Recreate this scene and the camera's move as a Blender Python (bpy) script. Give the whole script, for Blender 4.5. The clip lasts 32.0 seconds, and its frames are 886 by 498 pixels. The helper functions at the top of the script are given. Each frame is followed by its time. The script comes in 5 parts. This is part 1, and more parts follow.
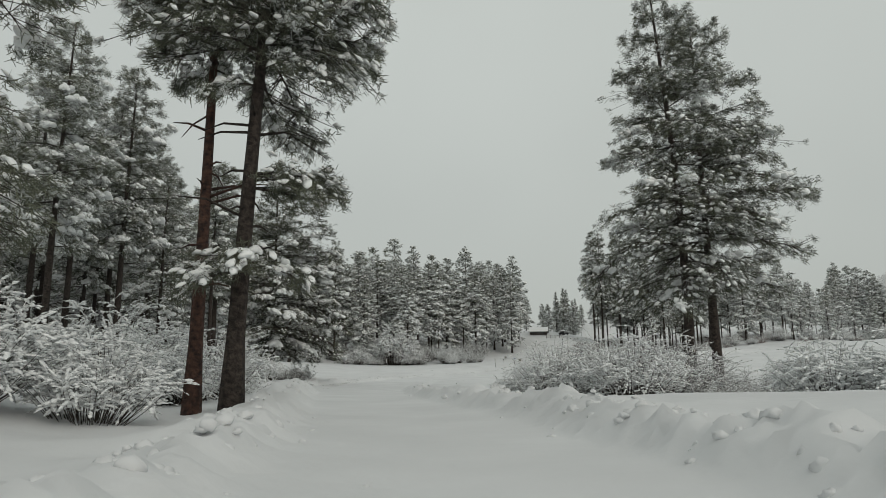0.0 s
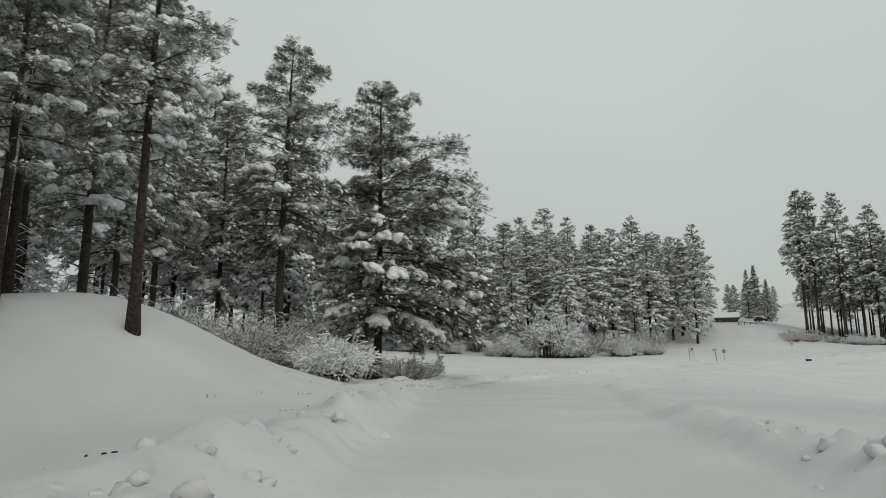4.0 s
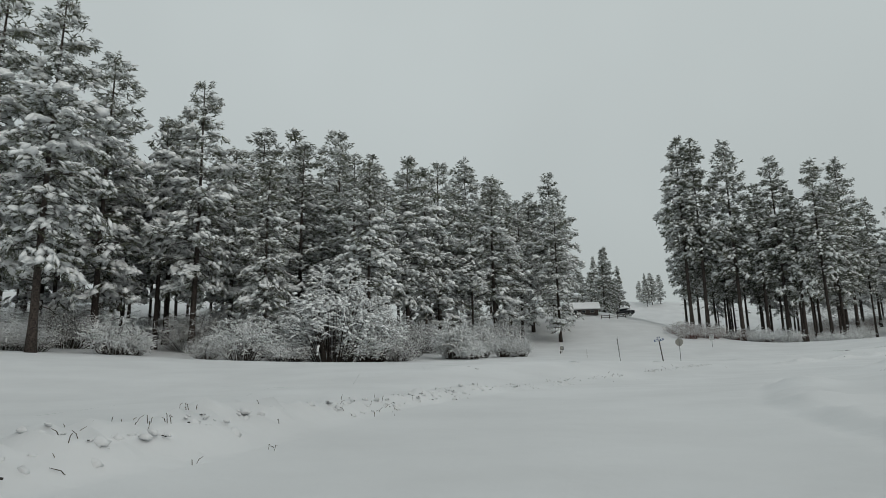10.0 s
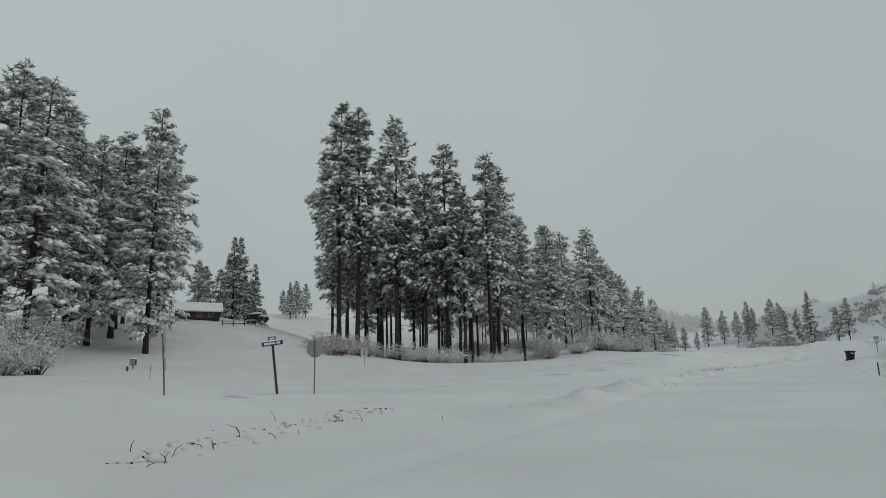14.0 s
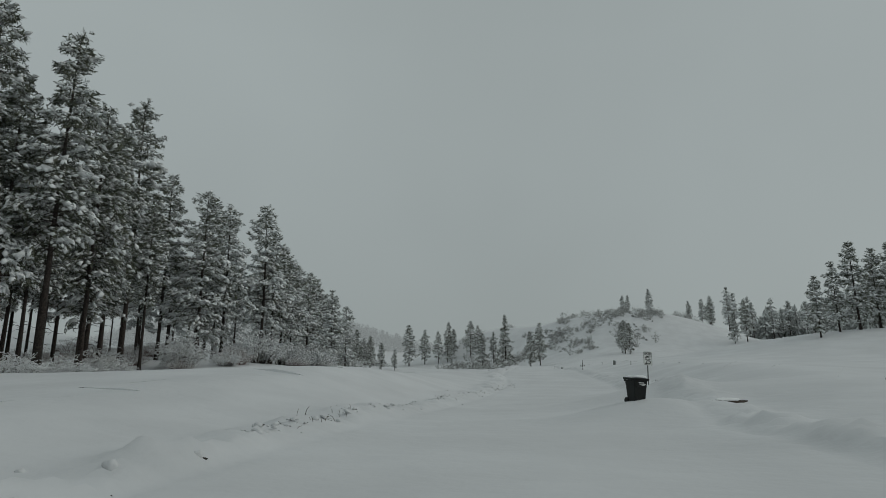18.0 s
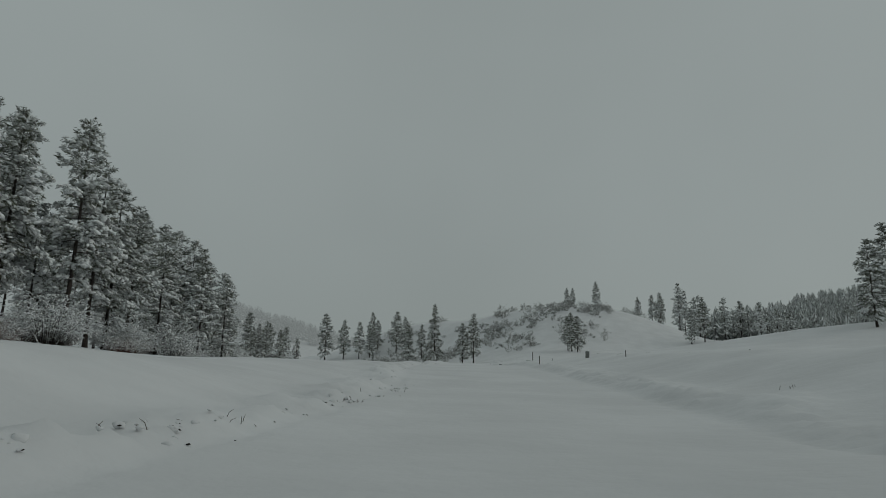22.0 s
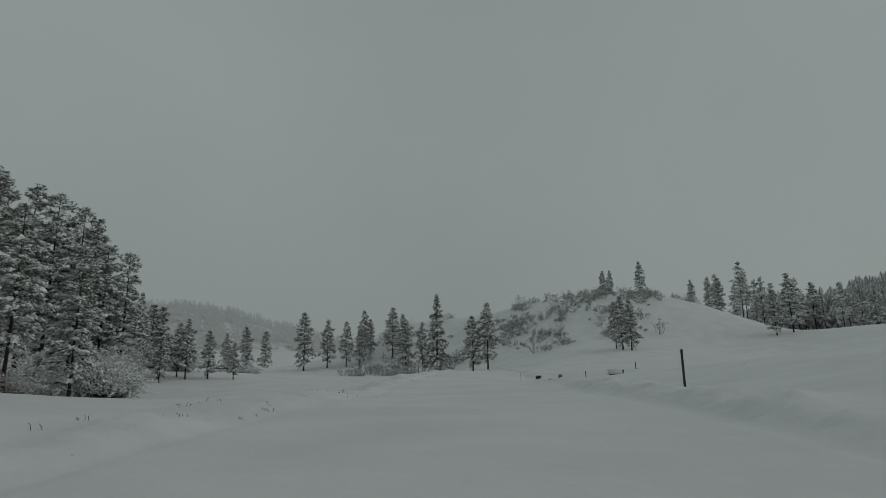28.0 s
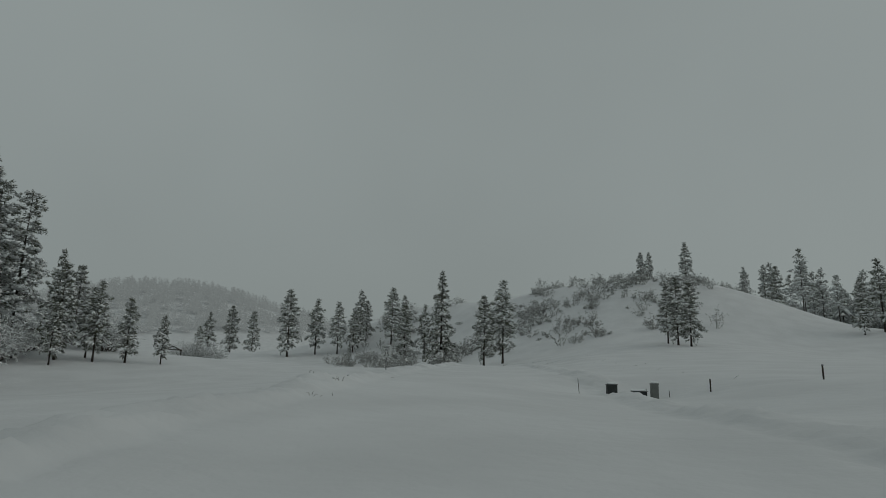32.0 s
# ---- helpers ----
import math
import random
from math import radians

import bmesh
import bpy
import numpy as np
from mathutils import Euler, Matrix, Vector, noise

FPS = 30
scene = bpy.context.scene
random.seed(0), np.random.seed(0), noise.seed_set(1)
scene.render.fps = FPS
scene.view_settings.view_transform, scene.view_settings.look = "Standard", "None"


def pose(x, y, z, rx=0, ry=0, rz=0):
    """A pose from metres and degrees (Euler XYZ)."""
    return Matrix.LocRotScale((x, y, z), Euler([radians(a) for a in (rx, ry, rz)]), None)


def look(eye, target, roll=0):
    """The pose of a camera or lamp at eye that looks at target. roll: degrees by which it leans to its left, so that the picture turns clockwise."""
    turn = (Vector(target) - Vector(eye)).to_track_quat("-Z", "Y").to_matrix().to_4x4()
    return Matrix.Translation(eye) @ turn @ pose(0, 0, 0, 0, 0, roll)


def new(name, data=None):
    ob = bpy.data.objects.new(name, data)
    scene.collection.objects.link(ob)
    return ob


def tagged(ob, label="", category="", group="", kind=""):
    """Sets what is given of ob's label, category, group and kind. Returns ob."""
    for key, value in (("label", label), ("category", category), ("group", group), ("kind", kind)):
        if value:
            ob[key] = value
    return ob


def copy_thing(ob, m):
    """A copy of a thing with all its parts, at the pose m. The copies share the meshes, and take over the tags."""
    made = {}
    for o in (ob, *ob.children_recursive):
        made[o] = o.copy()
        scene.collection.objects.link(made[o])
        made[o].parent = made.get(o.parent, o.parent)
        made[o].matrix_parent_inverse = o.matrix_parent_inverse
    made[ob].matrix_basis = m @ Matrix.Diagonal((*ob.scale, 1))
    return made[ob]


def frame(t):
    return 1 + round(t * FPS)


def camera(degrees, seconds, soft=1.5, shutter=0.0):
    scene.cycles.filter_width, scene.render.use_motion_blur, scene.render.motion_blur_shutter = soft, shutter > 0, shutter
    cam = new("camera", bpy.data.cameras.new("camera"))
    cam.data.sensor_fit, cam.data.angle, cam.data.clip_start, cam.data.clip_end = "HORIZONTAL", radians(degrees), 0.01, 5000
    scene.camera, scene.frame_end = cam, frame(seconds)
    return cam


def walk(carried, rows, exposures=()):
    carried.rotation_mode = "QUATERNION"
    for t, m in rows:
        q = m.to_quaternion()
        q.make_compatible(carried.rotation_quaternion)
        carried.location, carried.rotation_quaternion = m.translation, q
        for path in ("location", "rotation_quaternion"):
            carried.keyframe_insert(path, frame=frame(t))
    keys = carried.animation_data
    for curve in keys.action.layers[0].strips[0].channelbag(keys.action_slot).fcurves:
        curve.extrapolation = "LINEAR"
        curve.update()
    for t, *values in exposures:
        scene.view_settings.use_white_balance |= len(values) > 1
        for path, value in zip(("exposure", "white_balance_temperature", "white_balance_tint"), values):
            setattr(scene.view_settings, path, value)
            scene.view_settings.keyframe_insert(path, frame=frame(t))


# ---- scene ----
cam = camera(67.2, 32.0, 0.5)
# seconds, x, y, z, yaw, pitch, roll
PATH = [
    (0, -0.43, -0.66, 1.26, 0.48, 11.02, -0.58),
    (0.5, -0.50, 3.64, 1.32, 3.00, 10.84, -0.22),
    (1, -0.82, 7.72, 1.39, 5.87, 10.73, 0.00),
    (1.5, -1.37, 11.81, 1.45, 8.53, 10.57, 0.16),
    (2, -2.01, 16.09, 1.50, 10.62, 10.46, 0.08),
    (2.5, -2.83, 20.76, 1.55, 12.22, 10.37, -0.37),
    (4.5, -7.07, 42.90, 1.70, 12.91, 10.73, -0.05),
    (5, -7.89, 49.20, 1.72, 12.45, 10.83, -0.23),
    (5.5, -8.64, 55.85, 1.72, 11.69, 10.82, -0.44),
    (6, -9.50, 62.48, 1.72, 10.51, 10.95, -0.28),
    (6.5, -10.01, 69.32, 1.71, 9.20, 11.05, -0.55),
    (7, -10.45, 76.03, 1.72, 7.73, 11.08, -1.02),
    (7.5, -10.62, 82.38, 1.73, 6.44, 11.03, -1.51),
    (8, -10.80, 88.89, 1.75, 5.04, 11.38, -1.56),
    (8.5, -10.88, 95.22, 1.78, 3.48, 11.46, -1.85),
    (9, -11.04, 101.34, 1.84, 1.46, 11.66, -1.45),
    (9.5, -10.59, 108.10, 1.95, -1.12, 11.75, -1.37),
    (10, -10.04, 114.14, 2.11, -4.52, 11.72, -1.21),
    (10.5, -9.12, 120.25, 2.30, -8.36, 12.35, -1.40),
    (11, -8.21, 125.02, 2.50, -12.08, 11.86, -1.34),
    (11.5, -6.75, 129.51, 2.70, -15.02, 11.97, -0.85),
    (12, -4.78, 134.18, 2.90, -18.58, 12.29, -0.40),
    (12.5, -2.48, 138.87, 3.09, -22.61, 12.28, -0.42),
    (13, 0.34, 143.13, 3.27, -26.33, 12.47, -0.44),
    (13.5, 3.33, 147.08, 3.44, -30.28, 12.67, -0.89),
    (14, 6.11, 150.10, 3.63, -34.08, 12.77, -1.34),
    (14.5, 9.04, 153.05, 3.83, -37.69, 12.70, -1.25),
    (16.5, 28.45, 162.60, 4.84, -49.18, 13.52, -1.07),
    (17, 32.94, 165.64, 5.13, -52.27, 13.71, -0.74),
    (17.5, 37.30, 168.35, 5.43, -55.12, 13.75, -0.52),
    (18, 41.68, 170.75, 5.74, -57.86, 13.72, -0.35),
    (18.5, 46.15, 172.94, 6.03, -59.86, 13.48, -0.59),
    (19, 50.50, 174.96, 6.28, -61.39, 13.34, -0.52),
    (19.5, 54.76, 176.85, 6.49, -61.99, 13.34, 0.51),
    (20, 59.20, 178.92, 6.67, -62.73, 13.22, 0.85),
    (20.5, 63.81, 180.73, 6.84, -63.09, 13.24, 0.92),
    (21, 68.57, 182.91, 7.01, -63.33, 13.25, 0.49),
    (21.5, 73.38, 184.73, 7.20, -63.35, 13.37, 0.51),
    (22, 77.87, 186.53, 7.41, -63.22, 13.63, 0.74),
    (22.5, 82.29, 188.27, 7.67, -63.13, 13.68, 0.58),
    (23, 86.67, 189.95, 7.95, -63.12, 13.91, 0.03),
    (23.5, 91.05, 191.59, 8.28, -63.07, 14.03, -0.39),
    (24, 95.60, 193.25, 8.64, -62.87, 13.89, -0.46),
    (24.5, 100.12, 194.97, 9.04, -62.57, 13.86, 0.20),
    (25, 104.54, 196.83, 9.47, -62.43, 13.72, -0.00),
    (25.5, 108.79, 198.80, 9.93, -62.45, 13.93, -0.47),
    (27.5, 125.17, 207.58, 11.81, -62.43, 13.87, -0.58),
    (28, 129.39, 209.56, 12.25, -62.27, 13.92, -0.90),
    (28.5, 133.41, 211.49, 12.65, -61.85, 13.75, -0.41),
    (29, 137.30, 213.38, 13.02, -61.37, 13.58, -0.19),
    (29.5, 141.23, 215.29, 13.36, -61.07, 13.37, 0.44),
    (30, 145.13, 217.12, 13.66, -61.29, 13.28, 0.60),
    (30.5, 148.97, 218.87, 13.94, -61.39, 13.25, 0.94),
    (31, 152.78, 220.59, 14.20, -61.46, 13.23, 1.09),
    (31.5, 156.44, 222.28, 14.44, -61.34, 13.27, 1.11),
    (32, 160.09, 224.02, 14.67, -60.95, 13.15, 1.41),
]
EXPOSURES = [(0.0, 0.03, 6800, 10), (5.0, 0.12, 6700, 10), (9.0, 0.02, 6500, 10), (13.0, -0.14, 6400, 9), (17.0, -0.46, 6350, 8), (19.0, -0.64, 6350, 7), (23.0, -0.85, 6400, 6), (28.0, -0.91, 6400, 6), (32.0, -0.91, 6400, 6)]
walk(cam, [(t, pose(x, y, z, 90 + pitch, 0, yaw) @ pose(0, 0, 0, 0, 0, roll)) for t, x, y, z, yaw, pitch, roll in PATH], EXPOSURES)

# ---- overcast sky and one wide, weak sun behind the cloud ----
world = bpy.data.worlds.new("overcast_sky")
scene.world = world
world.use_nodes = True
wn, wl = world.node_tree.nodes, world.node_tree.links
wn.clear()
w_out = wn.new("ShaderNodeOutputWorld")
w_bg = wn.new("ShaderNodeBackground")
w_sky = wn.new("ShaderNodeTexSky")
w_sky.sky_type = "NISHITA"
w_sky.sun_disc = False
w_sky.sun_elevation = radians(28)
w_sky.sun_rotation = radians(150)
w_sky.air_density, w_sky.dust_density = 1.0, 6.0
w_grey = wn.new("ShaderNodeMix")
w_grey.data_type = "RGBA"
w_grey.inputs[0].default_value = 0.93
w_grey.inputs[7].default_value = (4.95, 5.4, 5.32, 1)
wl.new(w_sky.outputs[0], w_grey.inputs[6])
w_noise = wn.new("ShaderNodeTexNoise")
w_noise.inputs["Scale"].default_value = 1.6
w_noise.inputs["Detail"].default_value = 3
w_ramp = wn.new("ShaderNodeMapRange")
w_ramp.inputs[3].default_value, w_ramp.inputs[4].default_value = 0.85, 1.13
wl.new(w_noise.outputs[0], w_ramp.inputs[0])
w_mul = wn.new("ShaderNodeVectorMath")
w_mul.operation = "SCALE"
wl.new(w_grey.outputs[2], w_mul.inputs[0])
w_dir, w_sep, w_low, w_both = wn.new("ShaderNodeTexCoord"), wn.new("ShaderNodeSeparateXYZ"), wn.new("ShaderNodeMapRange"), wn.new("ShaderNodeMath")
w_low.inputs[2].default_value, w_low.inputs[3].default_value, w_low.inputs[4].default_value = 0.5, 0.9, 1.06
w_both.operation = "MULTIPLY"
wl.new(w_dir.outputs["Generated"], w_sep.inputs[0])
wl.new(w_sep.outputs[2], w_low.inputs[0])
wl.new(w_low.outputs[0], w_both.inputs[0])
wl.new(w_ramp.outputs[0], w_both.inputs[1])
wl.new(w_both.outputs[0], w_mul.inputs[3])
wl.new(w_mul.outputs[0], w_bg.inputs[0])
w_bg.inputs[1].default_value = 0.1
wl.new(w_bg.outputs[0], w_out.inputs[0])
sun = new("sun", bpy.data.lights.new("sun", "SUN"))
sun.data.energy, sun.data.angle, sun.data.color = 0.5, radians(40), (1.0, 0.97, 0.93)
sun.matrix_world = look((60, -90, 70), (0, 0, 0))


# ---- materials ----
def material(name, colour, rough=0.8, var=0.25, scale=6.0, bump=0.3, bscale=30.0, dist=0.02, second=None, metal=0.0, island=0.0, obj=0.0, spec=0.3):
    m = bpy.data.materials.new(name)
    m.use_nodes = True
    n, l = m.node_tree.nodes, m.node_tree.links
    b = n["Principled BSDF"]
    b.inputs["Roughness"].default_value = rough
    b.inputs["Metallic"].default_value = metal
    b.inputs["Specular IOR Level"].default_value = spec
    co = n.new("ShaderNodeTexCoord")
    big = n.new("ShaderNodeTexNoise")
    big.inputs["Scale"].default_value, big.inputs["Detail"].default_value = scale, 5
    l.new(co.outputs["Object"], big.inputs["Vector"])
    mix = n.new("ShaderNodeMix")
    mix.data_type = "RGBA"
    dark = second or tuple(c * (1 - var) for c in colour)
    mix.inputs[6].default_value = (*dark, 1)
    mix.inputs[7].default_value = (*colour, 1)
    rng = n.new("ShaderNodeMapRange")
    rng.inputs[1].default_value, rng.inputs[2].default_value = 0.35, 0.65
    l.new(big.outputs[0], rng.inputs[0])
    l.new(rng.outputs[0], mix.inputs[0])
    out = mix.outputs[2]
    for amount, node, socket in ((island, "ShaderNodeNewGeometry", "Random Per Island"), (obj, "ShaderNodeObjectInfo", "Random")):
        if amount:
            src = n.new(node)
            mr = n.new("ShaderNodeMapRange")
            mr.inputs[3].default_value, mr.inputs[4].default_value = 1 - amount, 1 + amount
            l.new(src.outputs[socket], mr.inputs[0])
            vm = n.new("ShaderNodeVectorMath")
            vm.operation = "SCALE"
            l.new(out, vm.inputs[0])
            l.new(mr.outputs[0], vm.inputs[3])
            out = vm.outputs[0]
    l.new(out, b.inputs["Base Color"])
    if bump:
        fine = n.new("ShaderNodeTexNoise")
        fine.inputs["Scale"].default_value, fine.inputs["Detail"].default_value = bscale, 4
        l.new(co.outputs["Object"], fine.inputs["Vector"])
        bm = n.new("ShaderNodeBump")
        bm.inputs["Strength"].default_value, bm.inputs["Distance"].default_value = bump, dist
        l.new(fine.outputs[0], bm.inputs["Height"])
        l.new(bm.outputs[0], b.inputs["Normal"])
    return m


SNOW = material("snow_ground", (0.70, 0.71, 0.72), 0.75, 0.09, 0.22, 0.38, 1.3, 0.12)
SNOW_LOAD = material("snow_load", (0.88, 0.895, 0.9), 0.8, 0.06, 1.5, 0.4, 6.0, 0.08, island=0.05)
BARK = material("pine_bark", (0.075, 0.06, 0.052), 0.95, 0.5, 7.0, 1.0, 14.0, 0.08, second=(0.022, 0.018, 0.016), obj=0.2)
RED_BARK = material("reddish_pine_bark", (0.105, 0.056, 0.042), 0.95, 0.5, 6.0, 1.0, 12.0, 0.08, second=(0.03, 0.02, 0.018))
TWIG = material("bare_twigs", (0.06, 0.05, 0.042), 0.9, 0.4, 4.0, 0, obj=0.25)
NEEDLE = material("pine_needles", (0.16, 0.168, 0.122), 0.75, 0.45, 0.8, 0, second=(0.085, 0.095, 0.072), island=0.4, obj=0.15)
# snow on the far woods, with distance haze put into the same pale colour
FAR_FROST_HAZE = material("far_frosted_woods", (0.78, 0.8, 0.8), 0.9, 0.3, 0.3, 0, second=(0.34, 0.355, 0.35), island=0.35)
RIDGE_HAZE = material("ridge_frosted_woods", (0.5, 0.52, 0.52), 0.95, 0.15, 0.02, 0, island=0.3)
# the far ridge is a backdrop: its haze is a grey glow in the material
_n, _l = RIDGE_HAZE.node_tree.nodes, RIDGE_HAZE.node_tree.links
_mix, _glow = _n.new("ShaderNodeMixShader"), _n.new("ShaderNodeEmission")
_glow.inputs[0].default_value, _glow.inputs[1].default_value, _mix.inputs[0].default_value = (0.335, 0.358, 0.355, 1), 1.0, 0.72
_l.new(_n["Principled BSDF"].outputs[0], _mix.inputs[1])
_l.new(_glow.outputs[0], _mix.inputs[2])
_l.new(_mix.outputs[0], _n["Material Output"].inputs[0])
RUSSET = material("russet_twigs", (0.15, 0.08, 0.065), 0.9, 0.4, 3.0, 0, obj=0.25)
GREY_TWIG = material("grey_brush_twigs", (0.36, 0.36, 0.34), 0.9, 0.4, 2.0, 0, island=0.3)
# frost on needles, made paler to allow for haze between the farther trees
FROST_NEEDLE = material("frosted_needles", (0.66, 0.68, 0.67), 0.8, 0.4, 0.5, 0, second=(0.3, 0.315, 0.3), island=0.4, obj=0.15)


# ---- mesh tools ----
class Pile:
    """Gathers pieces into one mesh, with a material slot for each piece."""

    def __init__(self):
        self.v, self.f, self.m, self.n = [], [], [], 0

    def add(self, verts, faces, slot=0):
        verts = np.asarray(verts, float).reshape(-1, 3)
        self.v.append(verts)
        off = self.n
        self.f.extend([tuple(i + off for i in f) for f in faces])
        self.m.extend([slot] * len(faces))
        self.n += len(verts)

    def many(self, tv, tf, mats, locs, slot=0):
        """Copies of one small piece, each with its 3 x 3 matrix and place."""
        if not len(locs):
            return
        k = len(tv)
        self.v.append((np.einsum("nij,kj->nki", mats, tv) + np.asarray(locs)[:, None]).reshape(-1, 3))
        tf = np.asarray(tf)
        ff = (tf[None] + (self.n + k * np.arange(len(locs)))[:, None, None]).reshape(-1, tf.shape[1])
        self.f.extend(map(tuple, ff.tolist()))
        self.m.extend([slot] * len(ff))
        self.n += k * len(locs)

    def tube(self, pts, radii, sides=6, slot=0):
        pts = np.asarray(pts, float)
        d = np.empty_like(pts)
        d[0], d[-1] = pts[1] - pts[0], pts[-1] - pts[-2]
        d[1:-1] = pts[2:] - pts[:-2]
        d /= np.sqrt((d * d).sum(1))[:, None] + 1e-9
        ref = np.where(np.abs(d[:, 2:]) > 0.9, [[1.0, 0, 0]], [[0, 0, 1.0]])
        a = d[:, [1, 2, 0]] * ref[:, [2, 0, 1]] - d[:, [2, 0, 1]] * ref[:, [1, 2, 0]]
        a /= np.sqrt((a * a).sum(1))[:, None] + 1e-9
        b = d[:, [1, 2, 0]] * a[:, [2, 0, 1]] - d[:, [2, 0, 1]] * a[:, [1, 2, 0]]
        ang = np.arange(sides) * 2 * math.pi / sides
        ring = a[:, None] * np.cos(ang)[None, :, None] + b[:, None] * np.sin(ang)[None, :, None]
        v = pts[:, None] + ring * np.asarray(radii)[:, None, None]
        f = []
        for i in range(len(pts) - 1):
            for j in range(sides):
                k = (j + 1) % sides
                f.append((i * sides + j, i * sides + k, (i + 1) * sides + k, (i + 1) * sides + j))
        f.append(tuple(range(sides))[::-1])
        f.append(tuple(range((len(pts) - 1) * sides, len(pts) * sides)))
        self.add(v, f, slot)

    def mesh(self, name, mats, smooth=False):
        me = bpy.data.meshes.new(name)
        me.from_pydata(np.concatenate(self.v).tolist() if self.v else [], [], self.f)
        for m in mats:
            me.materials.append(m)
        if len(mats) > 1:
            me.polygons.foreach_set("material_index", self.m)
        if smooth:
            me.polygons.foreach_set("use_smooth", [True] * len(me.polygons))
        me.update()
        return me


def part(name, data, parent, label="", mat=None):
    """Links a mesh (or a bmesh with its material) as one object under a thing or part."""
    if isinstance(data, bmesh.types.BMesh):
        me = bpy.data.meshes.new(name)
        data.to_mesh(me)
        data.free()
        me.materials.append(mat)
        data = me
    ob = new(name, data)
    if parent:
        ob.parent = parent
    return tagged(ob, label)


# ---- the lie of the land ----
ROAD = [(2.7, -67.8, -1.2), (-0.4, -0.7, -0.2), (-0.8, 7.7, -0.1), (-2.0, 16.1, 0.1), (-7.1, 42.9, 0.2), (-9.5, 62.5, 0.3), (-10.6, 82.4, 0.3),
        (-11.0, 101.3, 0.4), (-9.1, 120.3, 0.8), (-4.8, 134.2, 1.4), (0.3, 143.1, 1.8), (6.1, 150.1, 2.2), (28.4, 162.6, 3.4), (41.7, 170.7, 4.3),
        (59.2, 178.9, 5.2), (77.9, 186.5, 6.0), (95.6, 193.2, 7.2), (108.8, 198.8, 8.5), (125.2, 207.6, 10.4), (137.3, 213.4, 11.6),
        (149.0, 218.9, 12.5), (160.1, 224.0, 13.2), (195.7, 240.5, 16.3), (260.2, 270.3, 21.1)]
# x, y, reach, rise of each swell of the ground: round the meadow, and towards the hill
MEADOW = [(-22, 35, 20, -0.8), (-30, 55, 22, -0.6), (-22, 72, 16, 0.5), (-27, 95, 16, -2.2), (-50, 100, 28, 0.4), (-29, 135, 18, -2.8), (-12, 152, 16, -1.2),
          (-43, 179, 24, -0.7), (-80, 210, 45, -1.6), (-13, 196, 20, -2.4), (-20, 235, 28, -0.4), (10, 224, 18, -1.7), (22, 243, 20, -1.2), (17, 178, 14, -1.6),
          (40, 205, 18, -3.1), (36, 262, 20, -0.1), (46, 282, 24, 7.0), (60, 335, 36, -2.9), (90, 365, 45, 14.0), (18, 48, 16, -1.5), (40, 80, 35, -2.9),
          (60, 130, 35, -4.3), (75, 270, 20, -4.2), (91, 255, 18, -2.4), (-25, 58, 6.5, 2.5), (68, 236, 16, -1.8)]
HILL = [(105, 273, 18, 1.1), (85, 300, 26, -5.6), (170, 320, 30, -1.9), (228, 335, 34, 4.5), (266, 347, 24, -2.7), (316, 362, 30, -0.1), (345, 360, 30, 2.0),
          (357, 431, 60, 8.0), (302, 302, 24, -2.9), (280, 276, 18, -1.2), (283, 244, 22, 2.7), (350, 262, 32, 19.6), (325, 290, 26, 2.2), (377, 234, 34, 11.3),
          (331, 210, 30, -6.9), (160, 180, 20, -1.3), (180, 170, 22, 6.3), (440, 190, 50, -0.2), (90, 165, 18, 0.5), (130, 188, 18, -0.4), (-60, 20, 35, 2.0),
          (109, 229, 14, 2.7), (114, 226, 12, -3.6), (120, 240, 14, -2.0)]
SLOPE = [(134.6, 272, 16, -0.0), (150, 280, 16, 0.4), (172, 287, 16, 1.4), (183, 291, 16, -2.3), (428, 231, 26, 6.2), (328, 189, 22, 11.2), (98, 209, 9, -1.0),
          (105, 212, 9, -0.3), (88, 215, 12, -0.8), (92, 208, 9, -0.1), (372, 355, 22, 15.1), (372, 323, 20, 13.0), (361, 296, 16, 8.0), (337, 340, 14, -1.3),
          (380, 215, 20, -1.8), (215, 300, 35, -5.0), (160, 250, 22, -2.5)]
RIDGES = [(560, 150, 120, 14), (690, 110, 110, 46), (720, 940, 190, 118), (1250, 500, 330, 60), (-500, 600, 300, 40), (-120, 420, 110, 26)]
_r = np.array(ROAD)
SEG = np.concatenate([np.linspace(_r[i], _r[i + 1], 14, endpoint=False) for i in range(len(_r) - 1)] + [_r[-1:]])
SIDE = np.concatenate([np.linspace(a, b, 12) for a, b in (((6, 150), (22, 195)), ((22, 195), (31, 228)), ((31, 228), (42, 262)), ((42, 262), (60, 310)))])


